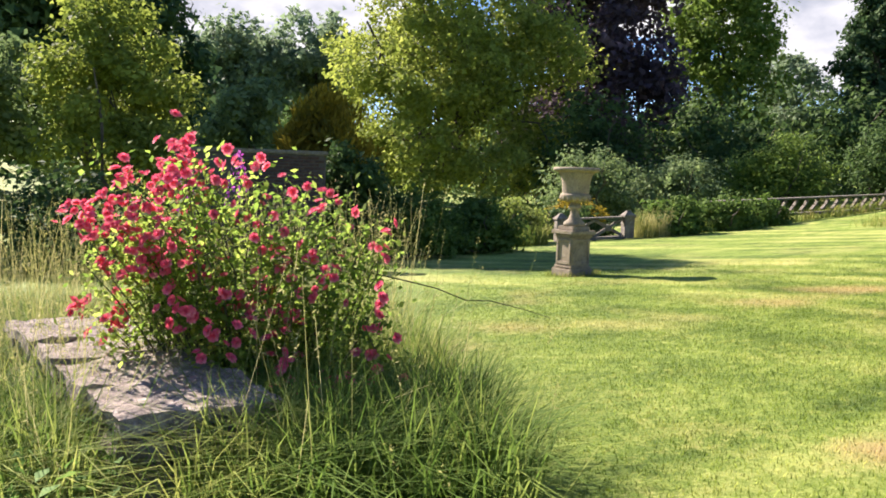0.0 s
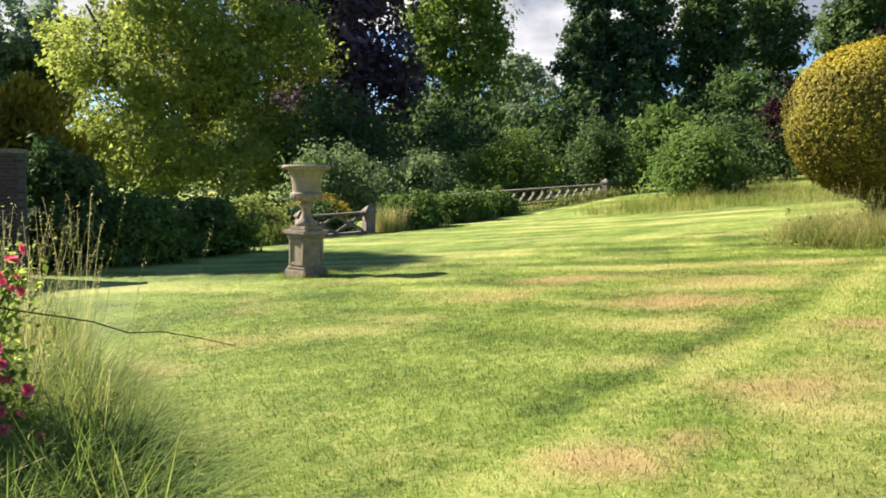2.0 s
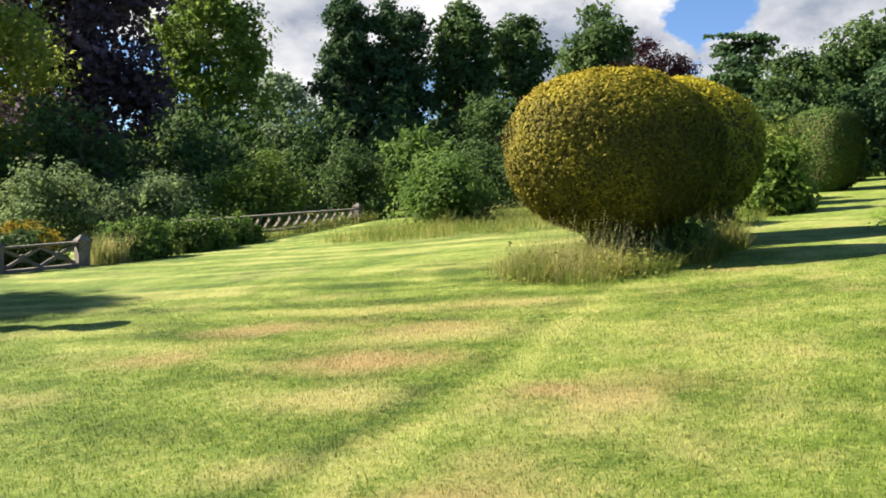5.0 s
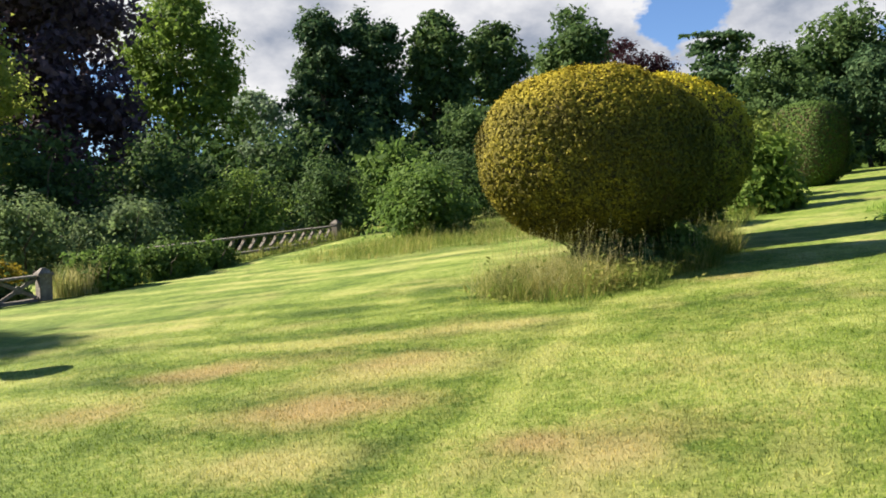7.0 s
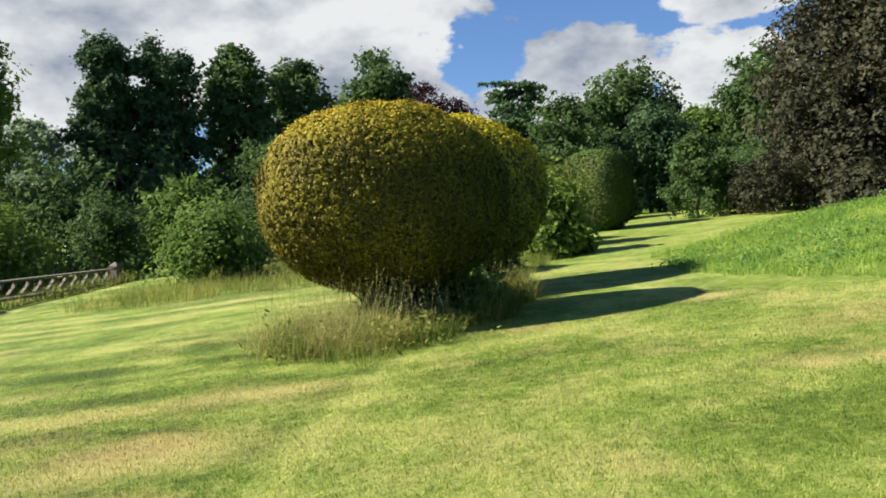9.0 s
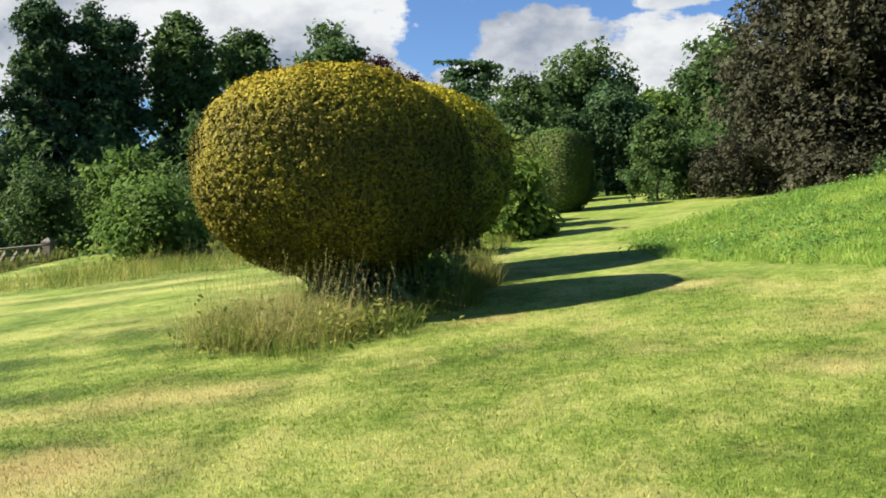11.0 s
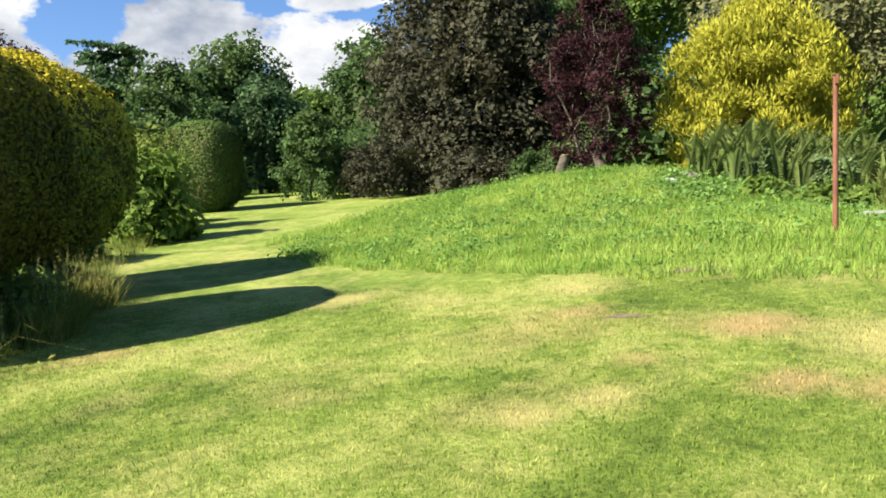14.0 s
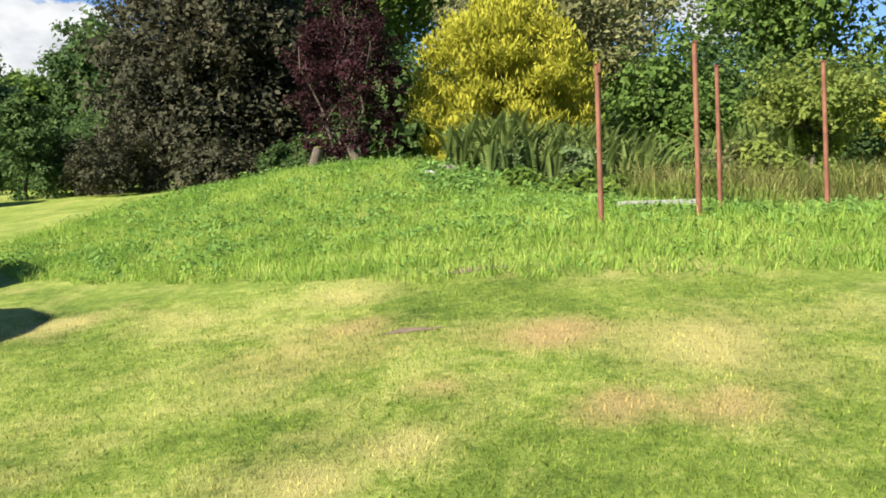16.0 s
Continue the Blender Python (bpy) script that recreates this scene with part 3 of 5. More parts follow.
def topiary(name, x, y, mat, label, rx, ry, low, top, leaves, leaf, power=2.5, lumps=0.06, stems=3, taper=0.0, group="", turn=0.0):
    """A clipped evergreen: a close skin of tiny leaves on a rounded body, dark twigs inside and bare stems below."""
    z = gz(x, y) - 0.05
    e = thing(name, x, y, z, turn, label, "topiary", group)
    mid, rz = (low + top) / 2, (top - low) / 2

    def skin(d):
        d = unit(d)
        s = (np.abs(d[:, 0] / rx) ** power + np.abs(d[:, 1] / ry) ** power + np.abs(d[:, 2] / rz) ** power) ** (-1 / power)
        p = d * s[:, None]
        k = 1 - taper * np.clip(-p[:, 2:3] / rz, 0, 1) ** 1.5
        wob = lumps * (np.sin(p[:, 0] * 2.9 + 1) * np.sin(p[:, 1] * 3.1) * np.sin(p[:, 2] * 3.7 + 0.5) + 0.5 * np.sin(p[:, 0] * 7.3 + p[:, 2] * 6.1) * np.sin(p[:, 1] * 6.7))
        return p * np.concatenate([k, k, np.ones_like(k)], 1) * (1 + wob[:, None])

    tufts = leaves // 4
    tp = skin(rng.normal(size=(tufts, 3)) * [rx, ry, rz])
    tn = unit(tp / np.array([rx, ry, rz]) ** 2)
    tp = tp + tn * rng.normal(size=(tufts, 1)) * leaf * 0.9
    pick = rng.integers(0, tufts, leaves)
    loose = rng.normal(size=(leaves, 3)) * leaf * 0.75
    out = unit(tn[pick] + loose / leaf * 0.55)
    p = tp[pick] + loose + [0, 0, mid]
    v, f = leaf_mesh(p, out * 1.3, leaf * rng.uniform(0.55, 1.4, leaves), 0.5, 0.38)
    piece("clipped_foliage", v, f, mat, e)
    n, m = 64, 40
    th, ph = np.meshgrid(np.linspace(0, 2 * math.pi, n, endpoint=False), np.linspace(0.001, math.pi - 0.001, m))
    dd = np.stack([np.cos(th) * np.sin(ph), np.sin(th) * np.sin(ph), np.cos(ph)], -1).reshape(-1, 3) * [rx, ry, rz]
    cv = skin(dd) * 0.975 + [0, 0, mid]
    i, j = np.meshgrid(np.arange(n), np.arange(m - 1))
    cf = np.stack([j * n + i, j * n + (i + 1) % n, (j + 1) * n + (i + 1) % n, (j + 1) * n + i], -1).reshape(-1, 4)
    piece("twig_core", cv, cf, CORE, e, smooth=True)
    for s in range(stems):
        a = 2.1 * s
        foot = np.array([math.cos(a), math.sin(a), 0]) * 0.22
        q = np.array([math.cos(a) * rx * 0.35, math.sin(a) * ry * 0.35, mid])
        v, f = tube(bent(foot, q, 0.05, 6), np.linspace(0.13, 0.07, 6), 8)
        piece("stem", v, f, BARK, e, smooth=True)
    return e


def grass_patch(name, inside, n, box, height, mat, label, lean=0.5, width=0.012, seeds=0.0, category="grass", clump=0.0, short=False):
    """A stand of grass in the part of the box where inside(x, y) holds."""
    x, y = rng.uniform(box[0], box[1], n), rng.uniform(box[2], box[3], n)
    if clump:
        c = rng.integers(0, max(n // 25, 1), n)
        cx, cy = rng.uniform(box[0], box[1], max(n // 25, 1)), rng.uniform(box[2], box[3], max(n // 25, 1))
        near = rng.uniform(size=n) < 0.7
        x[near], y[near] = (cx[c] + rng.normal(size=n) * clump)[near], (cy[c] + rng.normal(size=n) * clump)[near]
    keep = inside(x, y)
    x, y = x[keep], y[keep]
    h = height * rng.uniform(0.45, 1.2, len(x))
    v, f = (short_blades if short else blades)(x, y, ground(x, y) - (0.005 if short else 0.02), h, lean * rng.uniform(0.2, 1.5, len(x)), width)
    ob = piece(name, v, f, mat)
    tagged(ob, label, category, kind="stuff")
    if seeds:
        k = rng.uniform(size=len(x)) < seeds
        sx, sy, sh = x[k], y[k], h[k] * 1.35
        a = rng.uniform(0, 2 * math.pi, len(sx))
        px = np.stack([sx, sy, ground(sx, sy)], -1)
        tip = px + np.stack([np.cos(a) * sh * 0.3, np.sin(a) * sh * 0.3, sh], -1)
        m = 9
        s = rng.uniform(0.80, 1.02, (len(sx), m, 1))
        q = (px[:, None] + (tip - px)[:, None] * s + rng.normal(size=(len(sx), m, 3)) * 0.008).reshape(-1, 3)
        lv, lf = leaf_mesh(q, np.tile([0.3, 0.1, 0.2], (len(q), 1)), 0.010 * rng.uniform(0.6, 1.4, len(q)), 0.28, 1.2)
        side = np.stack([-np.sin(a), np.cos(a), 0 * a], -1) * 0.0016
        tv = np.stack([px - side, px + side, tip + side * 0.5, tip - side * 0.5], 1).reshape(-1, 3)
        tf = np.arange(len(tv)).reshape(-1, 4)
        v2, f2 = joined([(lv, lf), (tv, tf)])
        piece("seed_heads", v2, f2, HAY, ob)
    return ob


def box_bm(sx, sy, sz, z0=0.0, bevel=0.01, jitter=0.0, at=(0, 0)):
    bm = bmesh.new()
    bmesh.ops.create_cube(bm, size=1)
    for v in bm.verts:
        v.co = Vector((v.co.x * sx + at[0], v.co.y * sy + at[1], (v.co.z + 0.5) * sz + z0)) + Vector(rng.normal(size=3) * jitter)
    if bevel:
        bmesh.ops.bevel(bm, geom=bm.edges[:], offset=bevel, segments=2, affect="EDGES")
    return bm


def lathe_bm(profile, sides=40):
    """A turned body from rows of radius and height, closed at both ends."""
    bm = bmesh.new()
    rings = []
    for r, z in profile:
        rings.append([bm.verts.new((r * math.cos(2 * math.pi * k / sides), r * math.sin(2 * math.pi * k / sides), z)) for k in range(sides)])
    for a, b in zip(rings, rings[1:]):
        for k in range(sides):
            bm.faces.new((a[k], a[(k + 1) % sides], b[(k + 1) % sides], b[k]))
    bm.faces.new(rings[0][::-1])
    bm.faces.new(rings[-1])
    return bm


# ---- ground sheet ----
s = np.linspace(-1, 1, 321)
gx = 9 + 22 * s + 40 * s**3 + 540 * s**7
gy = 9 + 22 * s + 40 * s**3 + 540 * s**7
GX, GY = np.meshgrid(gx, gy)
gv = np.stack([GX, GY, ground(GX, GY)], -1).reshape(-1, 3)
i, j = np.meshgrid(np.arange(320), np.arange(320))
gf = np.stack([j * 321 + i, j * 321 + i + 1, (j + 1) * 321 + i + 1, (j + 1) * 321 + i], -1).reshape(-1, 4)
land = grow(piece("ground", gv, gf, TURF, smooth=True))
tagged(land, "mown lawn with dry yellow patches and mowing bands", "lawn", kind="structure")

# ---- grass ----
BANK_EDGE = [(0, 13.2), (2.6, 14.0), (4.8, 14.75), (7.1, 15.95), (9.0, 16.9), (10.4, 18.2), (11.6, 20.3)]


def on_bank(x, y):
    """Past the edge where the mown lawn stops and the long grass of the bank begins."""
    ys, xs = zip(*BANK_EDGE)
    edge = np.interp(y, ys, xs) + 0.10 * np.sin(y * 5.1) + 0.07 * np.sin(y * 13.7)
    far = 12.0 - 0.10 * (x - 20)
    return (x > edge) & (y < far) & (x < 31)


def short_lawn(x, y):
    return ~on_bank(x, y) & (rng.uniform(size=len(x)) < np.clip(1.25 - np.hypot(x - 5.5, y - 6) / 10, 0.0, 1)) & (x > -0.3)


grow(grass_patch("lawn_grass", short_lawn, 620000, (-1, 15, 1.5, 17), 0.032, BLADE, "short mown lawn grass with dry straw patches", 0.9, 0.007, short=True))
grass_patch("bank_grass", on_bank, 280000, (13, 31, -9, 12.2), 0.11, LONG_GRASS, "bright green uncut grass on the bank", 1.0, 0.011, clump=0.10, short=True)
grass_patch("bank_tussocks", on_bank, 30000, (13, 31, -9, 12.2), 0.26, LONG_GRASS, "longer tussocks of green grass on the bank", 1.2, 0.010, 0.004, clump=0.13)

# ---- terrace edge: urn, balustrade, old wall ----
def weeds(name, inside, clumps, box, mat, label, spread=0.13, height=0.22, leaf=0.045, per=26):
    """Low broad-leaved weeds: many loose clumps of small leaves on the ground."""
    x, y = rng.uniform(box[0], box[1], clumps), rng.uniform(box[2], box[3], clumps)
    k = inside(x, y)
    x, y = x[k], y[k]
    r = np.repeat(rng.uniform(0.5, 1.6, len(x)), per)
    off = rng.normal(size=(len(r), 2)) * spread * r[:, None]
    px, py = np.repeat(x, per) + off[:, 0], np.repeat(y, per) + off[:, 1]
    up = height * r * rng.uniform(0.15, 1.0, len(r)) * np.exp(-(off ** 2).sum(1) / (2 * (spread * r) ** 2))
    q = np.stack([px, py, ground(px, py) + 0.03 + up], -1)
    v, f = leaf_mesh(q, np.tile([-0.15, 0.1, 0.9], (len(q), 1)), leaf * rng.uniform(0.6, 1.5, len(q)), 0.55, 0.8)
    tagged(piece(name, v, f, mat), label, "weeds", kind="stuff")


weeds("bank_weeds", lambda x, y: on_bank(x, y) & (x > 16.5), 900, (16, 30, -6, 11), WEED, "low broad-leaved green weeds scattered over the bank", 0.16, 0.15, 0.035)
weeds("fern_foot_weeds", lambda x, y: on_bank(x, y), 160, (21.5, 25, 0, 4.5), WEED, "thicker green weeds at the foot of the ferns", 0.2, 0.2, 0.045, 34)


def stone_pedestal(x, y, turn):
    e = thing("stone_pedestal", x, y, gz(x, y) - 0.03, turn, "weathered square sandstone pedestal with recessed panels standing on the lawn", "pedestal")
    part("plinth", box_bm(0.56, 0.56, 0.15, 0, 0.018), SANDSTONE, e)
    part("plinth_moulding", box_bm(0.51, 0.51, 0.05, 0.15, 0.02), SANDSTONE, e)
    part("die", box_bm(0.44, 0.44, 0.46, 0.20, 0.008), SANDSTONE, e)
    for k in range(4):
        a = k * math.pi / 2
        for w, h, dx, dz in ((0.05, 0.42, -0.175, 0.22), (0.05, 0.42, 0.175, 0.22), (0.30, 0.05, 0, 0.22), (0.30, 0.05, 0, 0.59)):
            bm = box_bm(w, 0.024, h, dz, 0.005, at=(dx, -0.231))
            bmesh.ops.rotate(bm, verts=bm.verts, cent=(0, 0, 0), matrix=Matrix.Rotation(a, 3, "Z"))
            part("panel_frame", bm, SANDSTONE, e)
    part("cornice", box_bm(0.52, 0.52, 0.05, 0.66, 0.02), SANDSTONE, e)
    part("cap", box_bm(0.60, 0.60, 0.07, 0.71, 0.015), SANDSTONE, e)
    return e


def stone_urn(x, y, z, turn):
    e = thing("stone_urn", x, y, z, turn, "wide-rimmed weathered sandstone garden urn on its pedestal", "urn")
    part("base_block", box_bm(0.42, 0.42, 0.06, 0, 0.01), SANDSTONE, e)
    part("foot", lathe_bm([(0.195, 0.06), (0.205, 0.09), (0.19, 0.12), (0.12, 0.17), (0.082, 0.25), (0.078, 0.32), (0.118, 0.345), (0.122, 0.375), (0.09, 0.40), (0.08, 0.43)]), SANDSTONE, e, smooth=True)
    part("bowl", lathe_bm([(0.08, 0.43), (0.16, 0.44), (0.25, 0.465), (0.285, 0.505), (0.288, 0.54), (0.272, 0.56), (0.248, 0.565), (0.248, 0.58), (0.252, 0.66), (0.266, 0.76), (0.298, 0.85), (0.35, 0.905), (0.335, 0.912), (0.28, 0.84), (0.245, 0.74), (0.23, 0.65), (0.05, 0.62)], 48), SANDSTONE, e, smooth=True)
    part("rim", lathe_bm([(0.345, 0.90), (0.40, 0.912), (0.432, 0.93), (0.436, 0.955), (0.41, 0.975), (0.35, 0.972), (0.335, 0.945), (0.335, 0.905)], 48), SANDSTONE, e, smooth=True)
    # gadroons round the lower bowl
    for k in range(16):
        a = 2 * math.pi * k / 16
        bm = bmesh.new()
        bmesh.ops.create_uvsphere(bm, u_segments=8, v_segments=6, radius=1)
        for v in bm.verts:
            v.co = Vector((v.co.x * 0.03, v.co.y * 0.045, v.co.z * 0.055))
        bmesh.ops.transform(bm, verts=bm.verts, matrix=Matrix.Rotation(a, 4, "Z") @ Matrix.Translation((0.262, 0, 0.505)))
        part("gadroon", bm, SANDSTONE, e, smooth=True)
    return e


UX, UY = 2.36, 15.0
stone_pedestal(UX, UY, 32).scale = (0.97, 0.97, 1.10)
stone_urn(UX, UY, gz(UX, UY) + 0.83, 32).scale = (0.98, 0.98, 1.16)


def pier(x, y, height, turn):
    e = thing("balustrade_post", x, y, gz(x, y) - 0.1, turn, "short square weathered stone post with a pyramid cap", "post", "posts of the terrace balustrade")
    part("shaft", box_bm(0.34, 0.34, height, 0, 0.015, 0.006), GREY_STONE, e)
    part("cap_slab", box_bm(0.42, 0.42, 0.08, height, 0.015, 0.005), GREY_STONE, e)
    bm = bmesh.new()
    bmesh.ops.create_cone(bm, cap_ends=True, segments=4, radius1=0.26, radius2=0.07, depth=0.14)
    bmesh.ops.rotate(bm, verts=bm.verts, cent=(0, 0, 0), matrix=Matrix.Rotation(math.pi / 4, 3, "Z"))
    bmesh.ops.translate(bm, verts=bm.verts, vec=(0, 0, height + 0.15))
    part("finial", bm, GREY_STONE, e)
    return e


def stone_bar(p, q, w, d, mat, parent, name):
    """A squared stone bar from p to q, in the thing's own space."""
    p, q = Vector(p), Vector(q)
    bm = box_bm((q - p).length, d, w, -w / 2, 0.012, 0.004)
    m = Matrix.Translation((p + q) / 2) @ (q - p).to_track_quat("X", "Z").to_matrix().to_4x4()
    bmesh.ops.transform(bm, verts=bm.verts, matrix=m)
    return part(name, bm, mat, parent)


def balustrade(x0, y0, z0, x1, y1, z1, bays, label, height=0.62, bar=0.085, roundels=True):
    """Coping over pierced strapwork: each bay has two crossing bars and a lozenge."""
    e = thing("balustrade", x0, y0, z0, 0, label, "balustrade")
    a, b = Vector((0, 0, height)), Vector((x1 - x0, y1 - y0, z1 - z0 + height))
    stone_bar(a, b, 0.06, 0.30, GREY_STONE, e, "coping")
    down = Vector((0, 0, -height + 0.06))
    stone_bar(a + down, b + down, 0.10, 0.30, GREY_STONE, e, "plinth")
    lo, hi = Vector((0, 0, -height + 0.13)), Vector((0, 0, -0.06))
    for k in range(bays):
        p, q = a.lerp(b, k / bays), a.lerp(b, (k + 1) / bays)
        w = q - p
        if not roundels:
            mid = (lo + hi) / 2
            for start, end in ((p + mid + w * 0.36, p + hi * 1.6 + w * 0.66), (p + lo * 0.92 + w * 0.02, p + mid * 1.05 + w * 0.32)):
                scroll = stone_bar(start, end, 0.07, 0.14, GREY_STONE, e, "scroll")
                for v in scroll.data.vertices:
                    v.co += w.normalized() * 0.03 * math.sin(v.co.z * 21)
            continue
        stone_bar(p + lo, q + hi, bar, 0.10, GREY_STONE, e, "strap")
        stone_bar(q + lo, p + hi, bar, 0.104, GREY_STONE, e, "strap")
        c = (p + q) / 2 + (lo + hi) / 2
        bm = bmesh.new()
        bmesh.ops.create_cone(bm, cap_ends=True, segments=12, radius1=0.11, radius2=0.11, depth=0.13)
        w = w.normalized()
        m = Matrix.Translation(c) @ w.cross(Vector((0, 0, 1))).to_track_quat("Z", "Y").to_matrix().to_4x4()
        bmesh.ops.transform(bm, verts=bm.verts, matrix=m)
        bmesh.ops.bevel(bm, geom=bm.edges[:], offset=0.01, segments=1, affect="EDGES")
        part("roundel", bm, GREY_STONE, e)
    return e


pier(6.0, 27.0, 0.78, 12)
pier(3.75, 26.6, 0.78, 12)
pier(18.9, 35.0, 0.72, 30)
balustrade(3.95, 26.63, gz(3.9, 26.6) - 0.02, 5.8, 26.97, gz(5.8, 27) - 0.02, 2, "broken pierced stone balustrade between two posts", 0.72)
balustrade(9.2, 29.0, 0.45, 18.7, 34.88, 0.95, 17, "pale stone coping over a row of slanting stone scrolls", 0.66, 0.045, False)

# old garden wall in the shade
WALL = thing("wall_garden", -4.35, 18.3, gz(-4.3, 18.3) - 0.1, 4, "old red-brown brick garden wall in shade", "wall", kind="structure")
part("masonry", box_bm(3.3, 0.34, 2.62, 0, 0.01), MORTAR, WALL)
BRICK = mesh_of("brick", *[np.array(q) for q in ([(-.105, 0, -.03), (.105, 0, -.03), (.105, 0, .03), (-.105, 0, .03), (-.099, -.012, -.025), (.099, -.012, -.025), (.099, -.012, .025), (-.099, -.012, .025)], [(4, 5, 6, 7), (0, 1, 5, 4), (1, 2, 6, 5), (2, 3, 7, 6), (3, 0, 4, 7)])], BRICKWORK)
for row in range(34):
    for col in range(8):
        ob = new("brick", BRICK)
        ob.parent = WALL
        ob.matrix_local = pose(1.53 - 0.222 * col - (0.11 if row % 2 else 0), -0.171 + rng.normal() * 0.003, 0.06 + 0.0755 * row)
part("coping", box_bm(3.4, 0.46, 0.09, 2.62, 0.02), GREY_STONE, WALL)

# ---- hedges and shrubs along the terrace edge ----
shrub("bramble_shrub", -0.9, 20.8, 2.15, 3.4, MID_GREEN, "rounded bright green leafy shrub at the lawn edge", 10000, 0.075, 60, depth=2.6)
shrub("laurel_shrub", -2.3, 20.2, 3.5, 2.6, DARK_GREEN, "tall dark evergreen shrub beside the old wall", 9000, 0.09, 50, depth=2.0)
shrub("bramble_shrub", -3.6, 20.8, 2.0, 3.6, DARK_GREEN, "dark leafy shrub in the shade of the old wall", 6000, 0.10, 34, depth=2.6)
shrub("bramble_shrub", 1.0, 22.4, 1.8, 3.0, MID_GREEN, "rounded bright green leafy shrub at the lawn edge", 8000, 0.075, 50, depth=2.4)
shrub("laurel_shrub", -7.6, 16.8, 2.3, 5.0, DARK_GREEN, "dark evergreen shrub beyond the long grass", 6000, 0.10, 40, depth=3.0)
shrub("laurel_shrub", -12.0, 14.6, 2.6, 5.5, MID_GREEN, "tall leafy shrub beyond the long grass", 6000, 0.11, 40, depth=3.5)
shrub("laurel_shrub", -6.0, 20.5, 3.0, 4.0, DARK_GREEN, "dark evergreen shrub against the old wall", 6000, 0.10, 40, depth=2.4)
shrub("elder_shrub", 2.2, 26.3, 1.75, 2.6, LIGHT_GREEN, "pale yellow-green shrub beside the broken balustrade", 5000, 0.08, 26)
shrub("climber_hedge", 7.6, 27.6, 1.45, 3.0, MID_GREEN, "low leafy creeper heaped over the balustrade", 8000, 0.085, 60, depth=1.6, puff=0.3)
shrub("climber_hedge", 9.7, 28.7, 1.45, 3.4, MID_GREEN, "low leafy creeper heaped over the balustrade", 5000, 0.085, 40, depth=1.4, puff=0.3)
shrub("climber_hedge", 11.7, 29.9, 1.2, 2.8, MID_GREEN, "low leafy creeper heaped over the balustrade", 5000, 0.085, 40, depth=1.4, puff=0.3)
shrub("laurel_shrub", 4.3, 28.4, 1.25, 3.6, DARK_GREEN, "low dark shrub behind the stone rails", 6000, 0.09, 40, depth=1.4)
shrub("berry_shrub", 4.6, 29.6, 1.9, 2.6, OCHRE, "reddish-yellow shrub behind the stone posts", 5000, 0.08, 26)
for x, y, h, w, m, lab, n in (
    (6.7, 38.0, 4.6, 5.5, GREY_GREEN, "grey-green leafy bush behind the balustrade", 7000),
    (10.7, 38.6, 3.9, 5.7, GREY_GREEN, "grey-green leafy bush behind the balustrade", 8000),
    (15.7, 39.6, 4.4, 6.8, HEDGE_GREEN, "broad light green bush behind the balustrade", 9000),
    (19.6, 36.8, 4.6, 4.4, DARK_GREEN, "dark green leafy bush behind the end of the balustrade", 7000),
    (17.9, 26.0, 2.9, 4.0, MID_GREEN, "large-leaved green bush beside the clipped yew", 8000),
    (20.8, 30.6, 3.4, 5.0, MID_GREEN, "green bush at the edge of the lawn", 7000),
    (24.5, 33.0, 4.0, 6.0, DARK_GREEN, "dark bush behind the clipped yews", 6000),
    (18.3, 15.2, 1.7, 2.4, DARK_GREEN, "dark low shrub beneath the clipped yews", 4000),
    (21.7, 15.5, 2.6, 2.0, HEDGE_GREEN, "pale-leaved shrub between clipped yews", 7000),
    (24.2, 17.4, 3.4, 2.2, LIGHT_GREEN, "tall leafy shrub between clipped yews", 6000),
    (26.4, 18.6, 2.0, 2.2, DARK_GREEN, "dark shrub beside the clipped column", 4000),
    (12.1, 11.5, 1.15, 2.0, DARK_GREEN, "dark low growth round the stems of the clipped yew", 2500),
    (12.9, 11.0, 0.75, 1.3, MID_GREEN, "rank undergrowth beneath the clipped yew", 2500),
    (13.9, 11.7, 0.7, 1.3, MID_GREEN, "rank undergrowth beneath the clipped yew", 2500),
    (13.6, 12.2, 0.9, 2.0, DARK_GREEN, "dark low growth between the clipped yews", 2500),
    (15.2, 13.2, 1.0, 2.0, DARK_GREEN, "dark low growth round the stems of the clipped yew", 2500),
    (24.6, -1.2, 1.3, 1.6, MID_GREEN, "green leafy shrub among the reeds", 3000),
    (25.2, -3.2, 1.6, 2.2, LIGHT_GREEN, "yellow-green shrub among the reeds", 4000),
    (35.4, 11.6, 1.7, 4.0, BROWN_GREEN, "low brownish bush at the foot of a large tree", 5600),
    (36.0, 9.0, 1.7, 3.6, DARK_GREEN, "low dark bush at the foot of a large tree", 5600),
    (38.0, 17.2, 2.6, 4.0, DARK_GREEN, "dark bush at the end of the mown strip", 5600),
    (42.0, 19.2, 3.2, 5.0, DARK_GREEN, "dark bush at the end of the mown strip", 5600),
    (46.0, 22.5, 3.4, 5.0, MID_GREEN, "green bush at the end of the mown strip", 5600),
    (33.6, 7.6, 1.3, 2.6, DARK_GREEN, "low dark bush behind the purple-leaved tree", 4000),
    (22.4, 1.5, 0.55, 1.3, HEDGE_GREEN, "low green leafy plant below the ferns", 2000),
    (22.6, 2.6, 0.45, 1.2, HEDGE_GREEN, "low green leafy plant below the ferns", 2000),
):
    shrub("bush", x, y, h, w, m, lab, n, 0.11 if n > 5000 else 0.09, 34, puff=0.3 if n > 5000 else 0.26)

